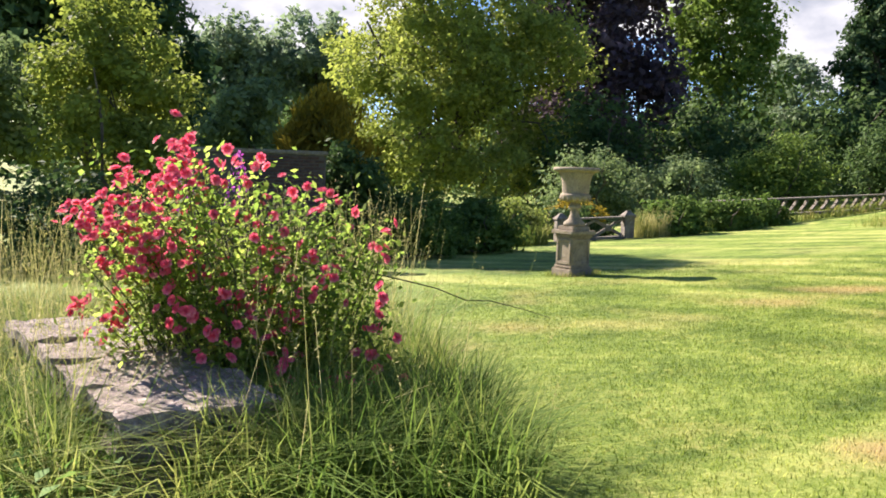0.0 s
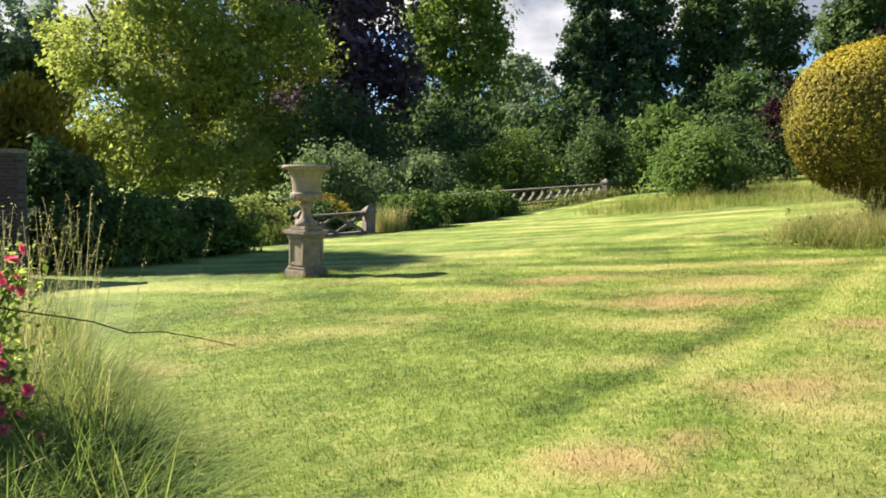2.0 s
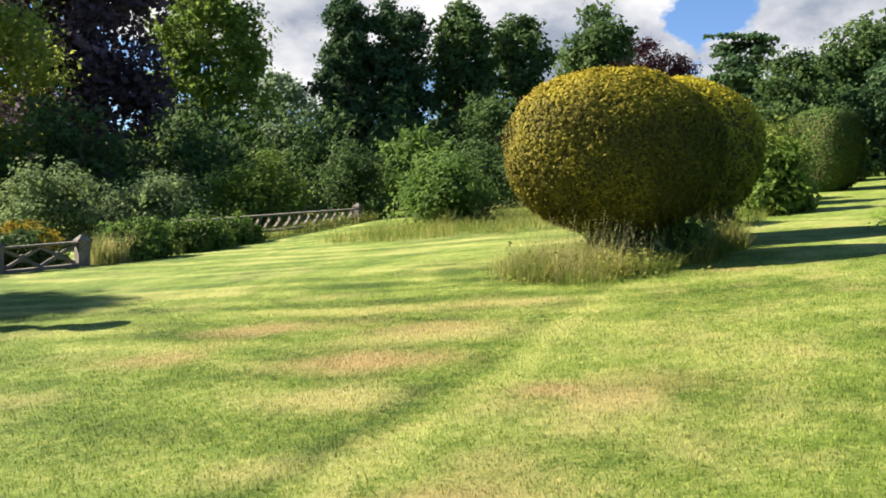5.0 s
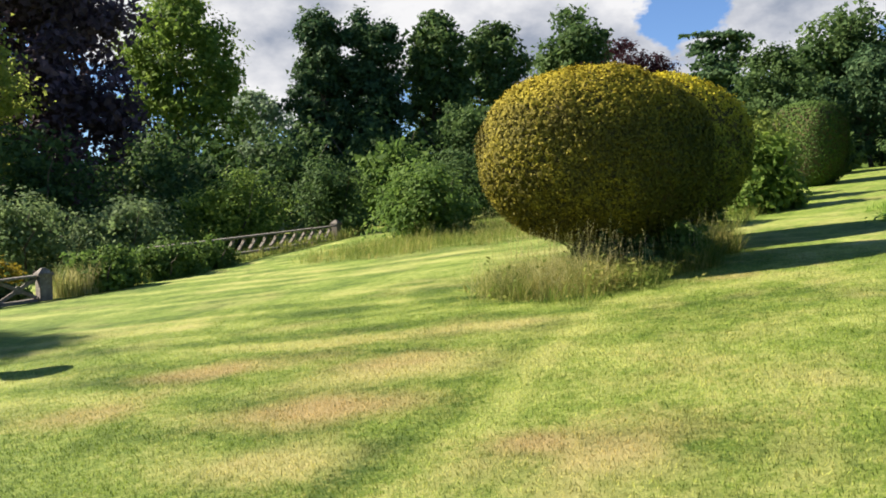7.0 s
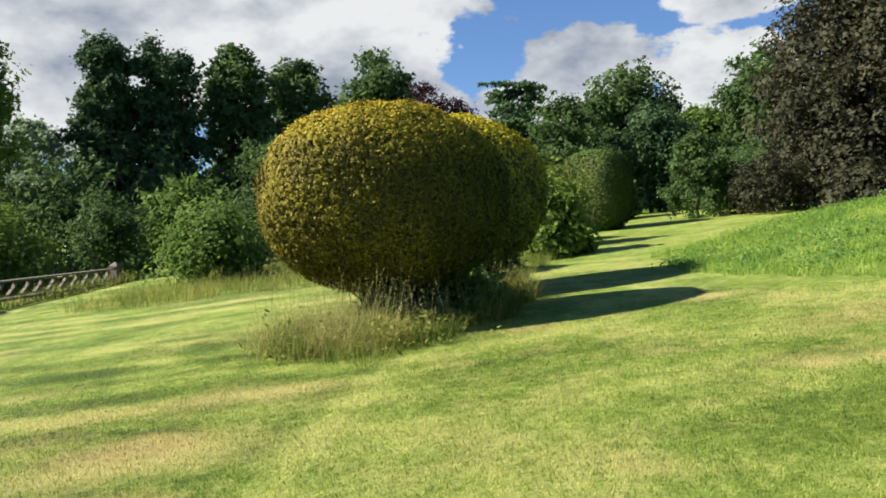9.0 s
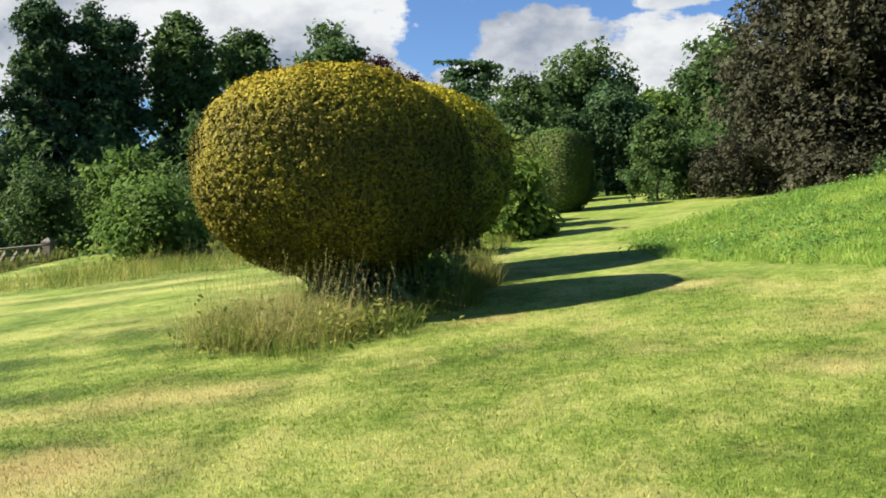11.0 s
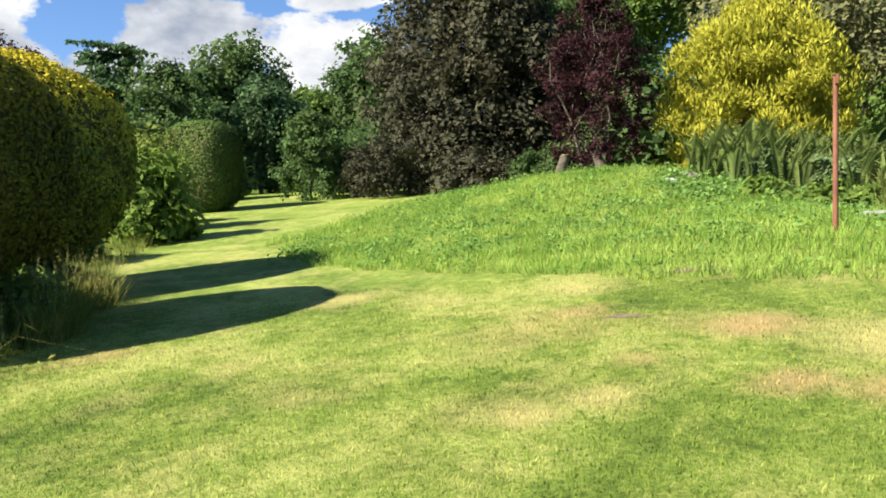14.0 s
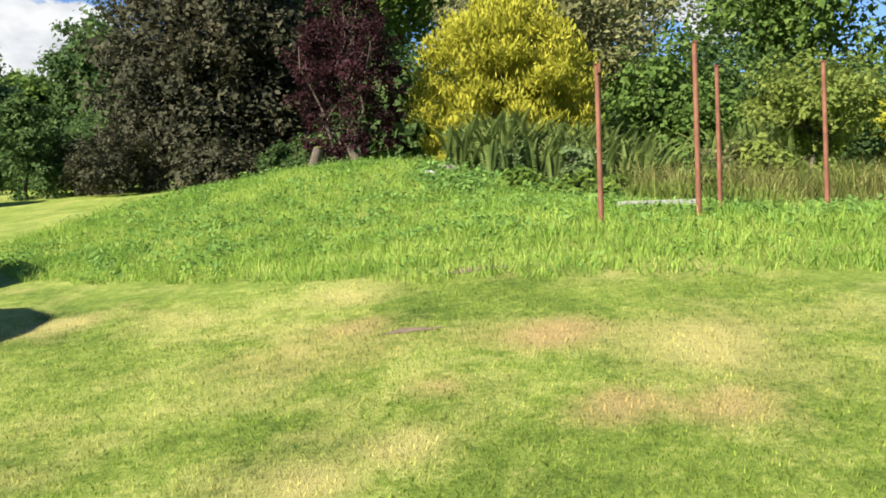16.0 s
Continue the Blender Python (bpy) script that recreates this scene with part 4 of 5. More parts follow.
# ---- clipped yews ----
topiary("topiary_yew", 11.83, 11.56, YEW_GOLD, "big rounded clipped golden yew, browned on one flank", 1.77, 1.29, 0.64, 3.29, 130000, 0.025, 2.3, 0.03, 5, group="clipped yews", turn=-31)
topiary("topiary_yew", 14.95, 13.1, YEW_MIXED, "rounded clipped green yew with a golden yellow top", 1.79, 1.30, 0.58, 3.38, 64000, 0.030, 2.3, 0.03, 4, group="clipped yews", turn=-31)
topiary("topiary_column", 31.3, 20.2, YEW_GREEN, "clipped green yew column with a domed top", 1.14, 1.2, 0.0, 3.12, 40000, 0.033, 3.6, 0.03, 3, 0.12, group="clipped yews")

# ---- trees, round the garden from the old wall to the bank ----
for name, x, y, h, w, m, lab, kw in (
    ("conifer_tree", -15.9, 36.6, 21.0, 13.6, PINE_GREEN, "tall dark conifer beyond the garden", dict(leaves=26000, leaf=0.36, puffs=160, shape="cone", bole=0.02, puff=0.13)),
    ("cherry_tree", -8.35, 21.0, 7.0, 4.7, OLIVE, "slender yellow-green young tree by the old wall", dict(leaves=15000, leaf=0.095, puffs=60, stems=3, bole=0.1, puff=0.17)),
    ("apple_tree", -12.2, 21.0, 6.2, 5.0, GREY_GREEN, "dusky grey-green tree by the old wall", dict(leaves=8000, leaf=0.13, puffs=44, bole=0.1)),
    ("plum_tree", -6.2, 26.6, 5.2, 4.6, GREY_GREEN, "bushy grey-green tree behind the old wall", dict(leaves=9000, leaf=0.14, puffs=60, bole=0.0, shape="dome", puff=0.15)),
    ("lime_tree", -18.3, 71.0, 14.8, 11.0, HAZED_GREEN, "distant green tree against the sky", dict(leaves=7000, leaf=0.42, puffs=60)),
    ("ash_tree", -11.7, 73.0, 16.4, 11.0, HAZED_GREEN, "distant airy green tree against the sky", dict(leaves=5500, leaf=0.42, puffs=60, puff=0.15)),
    ("golden_cypress", -3.35, 22.6, 4.5, 3.1, OCHRE, "golden-yellow bushy conifer behind the wall", dict(leaves=12000, leaf=0.13, puffs=80, bole=0.0, puff=0.15, shape="dome", sprays=True)),
    ("robinia_tree", 0.8, 55.5, 18.9, 19.1, OLIVE, "spreading yellow-green tree with open branches", dict(leaves=34000, leaf=0.25, puffs=110, bole=0.03, stems=2, puff=0.13, limbs=40, fill=0.2, shape="dome")),
    ("copper_beech", 11.9, 68.0, 28.4, 16.4, COPPER, "huge dark copper beech", dict(leaves=17000, leaf=0.46, puffs=120, bole=0.0, shape="dome", puff=0.16)),
    ("oak_tree", 24.6, 77.0, 22.0, 13.0, HEDGE_GREEN, "tall green tree against the sky", dict(leaves=14000, leaf=0.36, puffs=80, bole=0.02, puff=0.19, shape="dome", fill=0.12)),
    ("round_tree", 34.2, 84.0, 13.4, 10.5, HAZED_GREEN, "distant pale green round tree", dict(leaves=6000, leaf=0.36, puffs=60, bole=0.0, shape="dome", puff=0.16)),
    ("scots_pine", 30.0, 59.2, 17.6, 6.0, PINE_GREEN, "tall dark pine with a ragged crown", dict(leaves=10000, leaf=0.28, puffs=70, bole=0.06, shape="oval", puff=0.15, fill=0.1)),
    ("scots_pine", 33.4, 57.2, 17.0, 6.4, PINE_GREEN, "tall dark pine with a ragged crown", dict(leaves=10000, leaf=0.28, puffs=70, bole=0.06, shape="oval", puff=0.15, fill=0.1)),
    ("alder_tree", 38.4, 56.0, 15.2, 6.8, DARK_GREEN, "dark green tree in the wood edge", dict(leaves=7500, leaf=0.34, puffs=70, bole=0.0, shape="dome", puff=0.16)),
    ("alder_tree", 43.4, 55.2, 14.4, 8.2, DARK_GREEN, "dark green tree in the wood edge", dict(leaves=7500, leaf=0.34, puffs=70, bole=0.0, shape="dome", puff=0.16)),
    ("oak_tree", 51.6, 54.6, 16.6, 8.0, DARK_GREEN, "dark green tree standing above the clipped yews", dict(leaves=7500, leaf=0.38, puffs=55, bole=0.1)),
    ("plum_tree", 26.6, 32.2, 4.9, 3.6, PURPLE, "purple-leaved small tree behind the clipped yews", dict(leaves=4500, leaf=0.11, puffs=30, bole=0.1)),
    ("plum_tree", 34.0, 31.6, 9.0, 5.0, PURPLE, "purple-leaved tree behind the clipped yews", dict(leaves=6000, leaf=0.13, puffs=40, bole=0.1)),
    ("cedar_tree", 87.0, 67.0, 19.6, 15.0, PINE_GREEN, "distant cedar with flat spreading tiers", dict(leaves=7000, leaf=0.5, puffs=110, shape="tiers", bole=0.0, puff=0.13)),
    ("yew_tree", 43.6, 30.2, 7.2, 6.4, DARK_GREEN, "dark drooping evergreen behind the clipped column", dict(leaves=8000, leaf=0.2, puffs=50, bole=0.0, shape="dome")),
    ("yew_tree", 48.0, 27.0, 6.6, 6.4, PINE_GREEN, "dark evergreen behind the clipped column", dict(leaves=7000, leaf=0.2, puffs=50, bole=0.0, shape="dome")),
    ("oak_tree", 62.0, 36.8, 12.8, 10.6, DARK_GREEN, "broad dark green oak at the end of the lawn", dict(leaves=9000, leaf=0.34, puffs=70, bole=0.08)),
    ("oak_tree", 72.0, 34.6, 11.6, 7.6, MID_GREEN, "green tree at the end of the lawn", dict(leaves=6000, leaf=0.36, puffs=50, bole=0.08)),
    ("oak_tree", 65.4, 27.0, 13.2, 8.4, DARK_GREEN, "dark green tree at the end of the lawn", dict(leaves=8000, leaf=0.34, puffs=60, bole=0.05)),
    ("holly_tree", 35.8, 18.2, 3.6, 3.4, DARK_GREEN, "dark bushy holly at the end of the mown strip", dict(leaves=6000, leaf=0.10, puffs=40, bole=0.0, shape="dome")),
    ("beech_tree", 39.4, 12.6, 10.6, 9.6, BROWN_GREEN, "massive tree with dull brownish-green leaves down to the ground", dict(leaves=46000, leaf=0.145, puffs=170, bole=0.0, fill=0.4, puff=0.16, shape="dome")),
    ("beech_tree", 43.5, 9.0, 9.0, 7.6, DARK_GREEN, "dark tree behind the purple-leaved tree", dict(leaves=16000, leaf=0.22, puffs=60, bole=0.05)),
    ("spindle_tree", 35.6, 14.9, 2.4, 4.4, BROWN_GREEN, "low brownish shrub at the foot of a large tree", dict(leaves=6000, leaf=0.09, puffs=40, bole=0.0, shape="dome")),
    ("purple_plum_tree", 28.3, 6.4, 5.0, 3.4, PURPLE, "purple-leaved plum tree with several pale stems", dict(leaves=11000, leaf=0.065, puffs=90, bole=0.03, stems=4, puff=0.14, limbs=24, shape="dome")),
    ("golden_cypress", 29.2, 2.3, 4.9, 5.9, GOLD, "bright golden-yellow conifer behind the ferns", dict(leaves=46000, leaf=0.085, puffs=190, bole=0.0, puff=0.12, shape="dome", fill=0.3, sprays=True)),
    ("larch_tree", 36.0, -0.4, 8.8, 10.5, TWIGGY, "thin grey-green tree with many bare twigs", dict(leaves=22000, leaf=0.12, puffs=120, bole=0.1, stems=3, puff=0.16, limbs=60)),
    ("sycamore_tree", 51.6, 6.7, 18.5, 14.0, MID_GREEN, "tall green tree behind the golden conifer", dict(leaves=16000, leaf=0.25, puffs=70)),
    ("sycamore_tree", 43.0, -10.6, 14.5, 11.5, MID_GREEN, "green tree behind the rusty poles", dict(leaves=8000, leaf=0.24, puffs=60, bole=0.05)),
    ("sycamore_tree", 48.0, -2.5, 17.0, 12.0, MID_GREEN, "tall green tree behind the thin grey tree", dict(leaves=16000, leaf=0.23, puffs=70, bole=0.05)),
    ("willow_tree", 28.6, -5.8, 3.6, 4.6, LIGHT_GREEN, "yellow-green bushy willow behind the reeds", dict(leaves=8000, leaf=0.09, puffs=50, bole=0.02)),
    ("golden_cypress", 26.0, -7.2, 3.2, 2.2, GOLD, "small bright yellow conifer", dict(leaves=5000, leaf=0.075, puffs=30, bole=0.0)),
    ("sycamore_tree", 38.0, -18.0, 13.0, 13.0, MID_GREEN, "green tree past the reeds", dict(leaves=6000, leaf=0.3, puffs=60, bole=0.05)),
):
    tree(name, x, y, h, w, m, lab, **kw)

# dark underwood below and between the tall trees
for x, y, h, w in ((-30, 44, 6, 12), (-21, 48, 6, 11), (-13, 47, 5.5, 10), (-10, 51, 6.5, 9), (-6, 68, 9, 13), (4, 70, 9, 13), (9, 50, 9, 10), (17, 55, 9, 11), (16.5, 46, 7, 9), (23, 48, 8, 9), (29.5, 49, 8.5, 9), (36, 48, 8.5, 9), (42, 43, 6, 9), (48, 38, 6, 9), (55, 33, 6.5, 9), (60, 29, 6, 9), (58, 22, 6.5, 9), (50, 19, 6, 8), (47, 4, 6.5, 9), (47, -5, 7, 10), (42, -14, 6, 9), (35, -18, 5, 9), (34, -9.5, 4.2, 7), (33, -3.2, 4.4, 6), (36.5, 4.2, 5.5, 6), (40, 0.5, 7.0, 8), (38.5, -6.5, 6.0, 8), (34.5, 6.0, 4.6, 4.5), (24.5, 39, 5.0, 6), (30, 36, 5.0, 6), (37, 33, 4.4, 6), (38, 24.5, 3.6, 4.5)):
    shrub("underwood_bush", x, y, h, w, DARK_GREEN if (x + y) % 2 < 1.2 else MID_GREEN, "dark leafy underwood at the edge of the trees", 9000 if y < 6 and x < 40 else 2400, 0.13 if y < 6 and x < 40 else 0.28, 40)

# far woods all round
n = 15000
a = rng.uniform(0, 2 * math.pi, n)
rr = rng.uniform(105, 135, n)
wx, wy = 12 + rr * np.cos(a), 12 + rr * np.sin(a)
crest = 8.5 + 2.5 * np.sin(a * 9) + 1.5 * np.sin(a * 23 + 1) + 1.2 * np.sin(a * 51)
wz = ground(wx, wy) + crest * rng.uniform(0, 1, n) ** 0.7
v, f = leaf_mesh(np.stack([wx, wy, wz], -1), np.stack([-np.cos(a), -np.sin(a), 0.4 + 0 * a], -1), rng.uniform(0.9, 1.9, n), 0.7)
tagged(piece("far_woods", v, f, MID_GREEN), "distant belt of green woodland", "woods", kind="stuff")

# ---- bank: poles, ferns, reeds, stones ----
def rusty_pole(x, y, height, lean, finial=False):
    e = thing("rusty_pole", x, y, gz(x, y) - 0.1, 0, "tall thin rust-red steel pole standing in long grass", "pole", "rusty poles on the bank")
    e.matrix_world = pose(x, y, gz(x, y) - 0.1, 0, lean, 0)
    v, f = tube([(0, 0, 0), (0, 0, height * 0.5), (0, 0, height + 0.1)], [0.036, 0.034, 0.032], 12)
    piece("shaft", v, f, RUST, e, smooth=True)
    part("end_cap", box_bm(0.075, 0.075, 0.02, height + 0.1, 0.004), RUST, e)
    if finial:
        part("bracket", box_bm(0.16, 0.03, 0.12, height - 0.02, 0.006, at=(-0.07, 0)), RUST, e)
    return e


rusty_pole(17.16, 2.34, 1.95, 0.6, True)
rusty_pole(17.16, 1.12, 2.16, 1.0)
rusty_pole(19.1, 0.15, 2.10, 0.8)
rusty_pole(18.9, -1.35, 2.15, 1.4)


def fern_clump(x, y, height, fronds, label):
    e = thing("fern_clump", x, y, gz(x, y) - 0.03, 0, label, "fern", "ferns on the bank")
    for _ in range(fronds):
        a = rng.uniform(0, 2 * math.pi)
        h = height * rng.uniform(0.6, 1.1)
        r = h * rng.uniform(0.12, 0.55)
        n = 26
        s = np.linspace(0.05, 1, n)
        base = rng.normal(size=2) * 0.32
        ax = np.stack([base[0] + np.cos(a) * r * s**1.7, base[1] + np.sin(a) * r * s**1.7, h * (s - 0.25 * s**3)], -1)
        t = unit(np.gradient(ax, axis=0))
        side = unit(np.cross(t, [0, 0, 1.0]))
        w = 0.088 * height * np.sin(np.pi * np.clip(s * 0.88 + 0.10, 0, 1))[:, None]
        tips = [ax + side * w * sg + t * w * 0.5 - [0, 0, 0.03] for sg in (-1, 1)]
        v = np.concatenate([ax, *tips])
        k = np.arange(2, n - 1)
        f = np.concatenate([np.stack([k, k + 1, n * m + k], -1) for m in (1, 2)] + [np.stack([k[:1] - 2 + q, k[:1] - 1 + q, k[:1] + n + q], -1) for q in (0, 1)])
        piece("frond", v, f, FERN, e)
    return e


for x, y, h in ((24.9, 3.4, 1.5), (25.2, 2.9, 1.75), (24.6, 2.8, 1.45), (25.4, 2.5, 1.8), (24.7, 1.9, 1.5), (25.3, 1.4, 1.85), (24.6, 1.0, 1.4), (25.5, 0.5, 1.9), (24.8, 0.1, 1.6), (25.8, -0.4, 1.8), (26.3, 2.9, 1.7), (26.5, 1.2, 1.9), (27.2, -3.0, 2.0), (28.0, -4.2, 2.1)):
    fern_clump(x, y, h, 56, "clump of tall dull green ferns")
for x, y, h, w, m, lab in ((25.9, 3.4, 1.25, 1.6, DARK_GREEN, "dark leafy undergrowth among the ferns"), (24.5, 2.7, 1.15, 1.3, GREY_GREEN, "grey-green leafy plant in front of the ferns"), (24.5, 1.2, 1.2, 1.5, GREY_GREEN, "grey-green leafy plant in front of the ferns"), (24.6, -0.1, 1.05, 1.4, MID_GREEN, "green leafy plant in front of the ferns"), (25.9, 1.8, 1.35, 2.0, DARK_GREEN, "dark leafy undergrowth among the ferns"), (25.4, -0.3, 1.1, 1.6, MID_GREEN, "leafy undergrowth among the ferns"),
                           (23.7, 0.6, 0.6, 1.2, HEDGE_GREEN, "low green bush below the ferns"), (23.8, -4.0, 1.0, 1.8, LIGHT_GREEN, "yellow-green bush among the reeds"), (23.0, -0.9, 0.8, 1.3, LIGHT_GREEN, "yellow-green bush beside the trough"), (25.6, -2.2, 1.5, 2.4, TWIGGY, "olive bush behind the reeds")):
    shrub("undergrowth_bush", x, y, h, w, m, lab, 3000, 0.07, 30)


def near(cx, cy, rx, ry):
    return lambda x, y: ((x - cx) / rx) ** 2 + ((y - cy) / ry) ** 2 < 1


grass_patch("reed_bed", near(23.4, -2.6, 1.6, 3.2), 8000, (21.5, 25.5, -6, 1), 1.05, REED, "dense straw-coloured reeds on the bank", 1.1, 0.014, category="reeds")
grass_patch("yellow_iris_leaves", near(21.6, -0.6, 0.8, 1.5), 1600, (20.7, 22.5, -2.2, 1), 0.55, LIGHT_GREEN, "clump of broad yellow-green strap leaves", 0.5, 0.04, category="plant")

e = thing("stone_trough", 19.7, 0.95, gz(19.7, 0.95) - 0.08, -80, "pale stone trough half hidden in long grass", "trough")
part("front_side", box_bm(1.2, 0.09, 0.20, 0, 0.015, at=(0, -0.2)), PALE_STONE, e)
part("back_side", box_bm(1.2, 0.09, 0.20, 0, 0.015, at=(0, 0.2)), PALE_STONE, e)
part("end_side", box_bm(0.09, 0.31, 0.20, 0, 0.015, at=(-0.6, 0)), PALE_STONE, e)
part("end_side", box_bm(0.09, 0.31, 0.20, 0, 0.015, at=(0.6, 0)), PALE_STONE, e)
part("bottom", box_bm(1.1, 0.31, 0.06, 0, 0.01), PALE_STONE, e)


def rock(name, x, y, sx, sy, sz, mat, label):
    bm = bmesh.new()
    bmesh.ops.create_icosphere(bm, subdivisions=3, radius=1)
    for v in bm.verts:
        k = 1 + 0.25 * noise.noise(v.co * 1.7 + Vector((x, y, 0))) + 0.08 * noise.noise(v.co * 5)
        v.co = Vector((v.co.x * sx * k, v.co.y * sy * k, v.co.z * sz * k))
    ob = part(name, bm, mat)
    ob.matrix_world = pose(x, y, gz(x, y) + sz * 0.35, 0, 0, 40 * x)
    return tagged(ob, label, "stone")


rock("pale_stone", 23.7, 4.4, 0.20, 0.11, 0.07, PALE_STONE, "pale flat stone lying in the grass of the bank")
rock("pale_stone", 23.4, 2.9, 0.12, 0.10, 0.08, PALE_STONE, "small pale stone lying in the grass of the bank")
rock("flat_stone", 24.3, 4.0, 0.26, 0.18, 0.12, GREY_STONE, "brown stone beside the ferns")


def log_stump(x, y, lean, turn):
    e = thing("tree_stump", x, y, gz(x, y) - 0.08, turn, "short pale leaning cut stump below the purple tree", "stump", "stumps below the purple tree")
    h = 0.62
    v, f = tube([(0, 0, 0), (lean * 0.4, 0, h * 0.5), (lean, 0, h)], [0.17, 0.13, 0.12], 12)
    piece("stem", v, f, BARK, e, smooth=True)
    bm = bmesh.new()
    bmesh.ops.create_cone(bm, cap_ends=True, segments=12, radius1=0.118, radius2=0.112, depth=0.02)
    bmesh.ops.translate(bm, verts=bm.verts, vec=(lean, 0, h + 0.008))
    part("cut_face", bm, REED, e)
    return e


log_stump(27.2, 7.2, -0.22, 60)
log_stump(27.4, 6.1, 0.18, 100)

# bare soil scrape at the lawn edge
n = 24
ang = np.linspace(0, 2 * math.pi, n, endpoint=False)
for cx, cy, rx, ry in ((14.95, 4.05, 0.12, 0.38), (12.95, 4.65, 0.06, 0.20)):
    k = 1 + 0.22 * np.sin(3 * ang + 1) + 0.15 * np.sin(7 * ang)
    px, py = cx + rx * k * np.cos(ang), cy + ry * k * np.sin(ang)
    vv = np.concatenate([np.stack([px, py, ground(px, py) + 0.006], -1), [[cx, cy, gz(cx, cy) + 0.012]]])
    ff = np.array([(q, (q + 1) % n, n) for q in range(n)])
    tagged(piece("soil_patch", vv, ff, SOIL, smooth=True), "bare brown soil scrape in the lawn", "soil", kind="structure")

n = 7000
k = 190
cx, cy = rng.uniform(14, 27, k), rng.uniform(-6, 11.5, k)
pick = rng.integers(0, k, n)
wx, wy = cx[pick] + rng.normal(size=n) * 0.20, cy[pick] + rng.normal(size=n) * 0.20
keep = on_bank(wx, wy)
wx, wy = wx[keep], wy[keep]
v, f = leaf_mesh(np.stack([wx, wy, ground(wx, wy) + rng.uniform(0.03, 0.17, len(wx))], -1), np.tile([0, 0, 1.0], (len(wx), 1)), 0.026 * rng.uniform(0.5, 1.4, len(wx)), 0.55, 0.9)
tagged(piece("bank_weeds", v, f, WEED), "broad-leaved weeds scattered through the bank grass", "weeds", kind="stuff")

# ---- rough grass under the clipped yews and along the edges ----
grass_patch("yew_tuft_grass", lambda x, y: ((x - 11.0) / 1.35) ** 2 + ((y - 11.3) / 1.5) ** 2 < rng.uniform(0.2, 1, len(x)), 10000, (9.5, 12.6, 9.6, 13.0), 0.50, VERGE, "tall half-dry grass growing round the foot of the clipped yew", 1.9, 0.007, 0.14, clump=0.24)
grass_patch("yew_straw_grass", lambda x, y: ((x - 10.6) / 1.1) ** 2 + ((y - 11.4) / 1.2) ** 2 < rng.uniform(0.15, 1, len(x)), 4600, (9.4, 11.8, 10.1, 12.7), 0.64, HAY, "tall straw-coloured grass round the foot of the clipped yew", 1.5, 0.007, 0.2, clump=0.2)
weeds("yew_foot_weeds", lambda x, y: ((x - 11.0) / 1.3) ** 2 + ((y - 11.2) / 1.4) ** 2 < 1, 40, (9.6, 12.4, 9.7, 12.7), VERGE, "leafy weeds mixed with dry grass below the clipped yew", 0.16, 0.42, 0.035, 60)
grass_patch("yew_foot_grass", lambda x, y: (np.abs((y - 11.3) - (x - 11.5) * 0.55) < 1.5) & (x > 9.6), 30000, (9.6, 24, 9.6, 19.5), 0.36, VERGE, "rough mixed grass below the clipped yews", 1.0, 0.009, 0.03, clump=0.12)
grass_patch("edge_grass", lambda x, y: (y > 23.1 - (x - 13.5) * 0.9 + 0.5 * np.sin(x * 2.1) + 0.3 * np.sin(x * 5.3)) & (y < 24.5 + (x - 9) * 0.4) & (y > 14), 18000, (13, 22, 14, 30), 0.52, VERGE, "rough long grass along the lawn edge", 1.2, 0.012, 0.05, clump=0.32)
grass_patch("terrace_grass", lambda x, y: np.abs((y - 26.9) - (x - 6.4) * 0.63) < 0.7 + 0.2 * np.sin(x * 1.7), 19000, (6.4, 20, 26, 37), 0.52, VERGE, "long grass along the foot of the balustrade", 0.5, 0.018, 0.02)
grass_patch("pale_grass_clump", near(6.9, 27.3, 0.7, 0.6), 1800, (6, 8, 26.5, 28), 0.95, HAY, "tall pale dry grass clump beside the stone post", 0.4, 0.014, 0.05)
grass_patch("wall_foot_grass", near(1.6, 25.2, 1.6, 0.9), 4000, (0, 3.4, 24, 26.5), 0.75, VERGE, "long green grass beside the broken balustrade", 0.45, 0.016, 0.03)

# ---- low stone wall with roses ----
WX, WY, WT = -1.22, 3.19, 37
low_wall = thing("wall_low", WX, WY, gz(WX, WY) - 0.1, WT, "low rubble stone wall with a cracked slab top, overgrown", "wall", kind="structure")
part("core", box_bm(0.54, 2.4, 0.52, 0, 0.02, 0.01, at=(0.32, 1.24)), MORTAR, low_wall)
for row in range(4):
    for side, length in ((0, 0.62), (1, 2.45), (2, 2.45)):
        s0 = 0.0
        while s0 < length - 0.05:
            w = min(rng.uniform(0.16, 0.34), length - s0)
            bm = box_bm(w - 0.018, 0.11, 0.125, 0.012 + 0.137 * row, 0.02, 0.009)
            c = s0 + w / 2
            m = Matrix.Translation((c, 0.03, 0)) if side == 0 else Matrix.Translation((0.03 if side == 1 else 0.60, c + 0.06, 0)) @ Matrix.Rotation(math.pi / 2, 4, "Z")
            bmesh.ops.transform(bm, verts=bm.verts, matrix=m)
            part("stone", bm, RUBBLE, low_wall)
            s0 += w
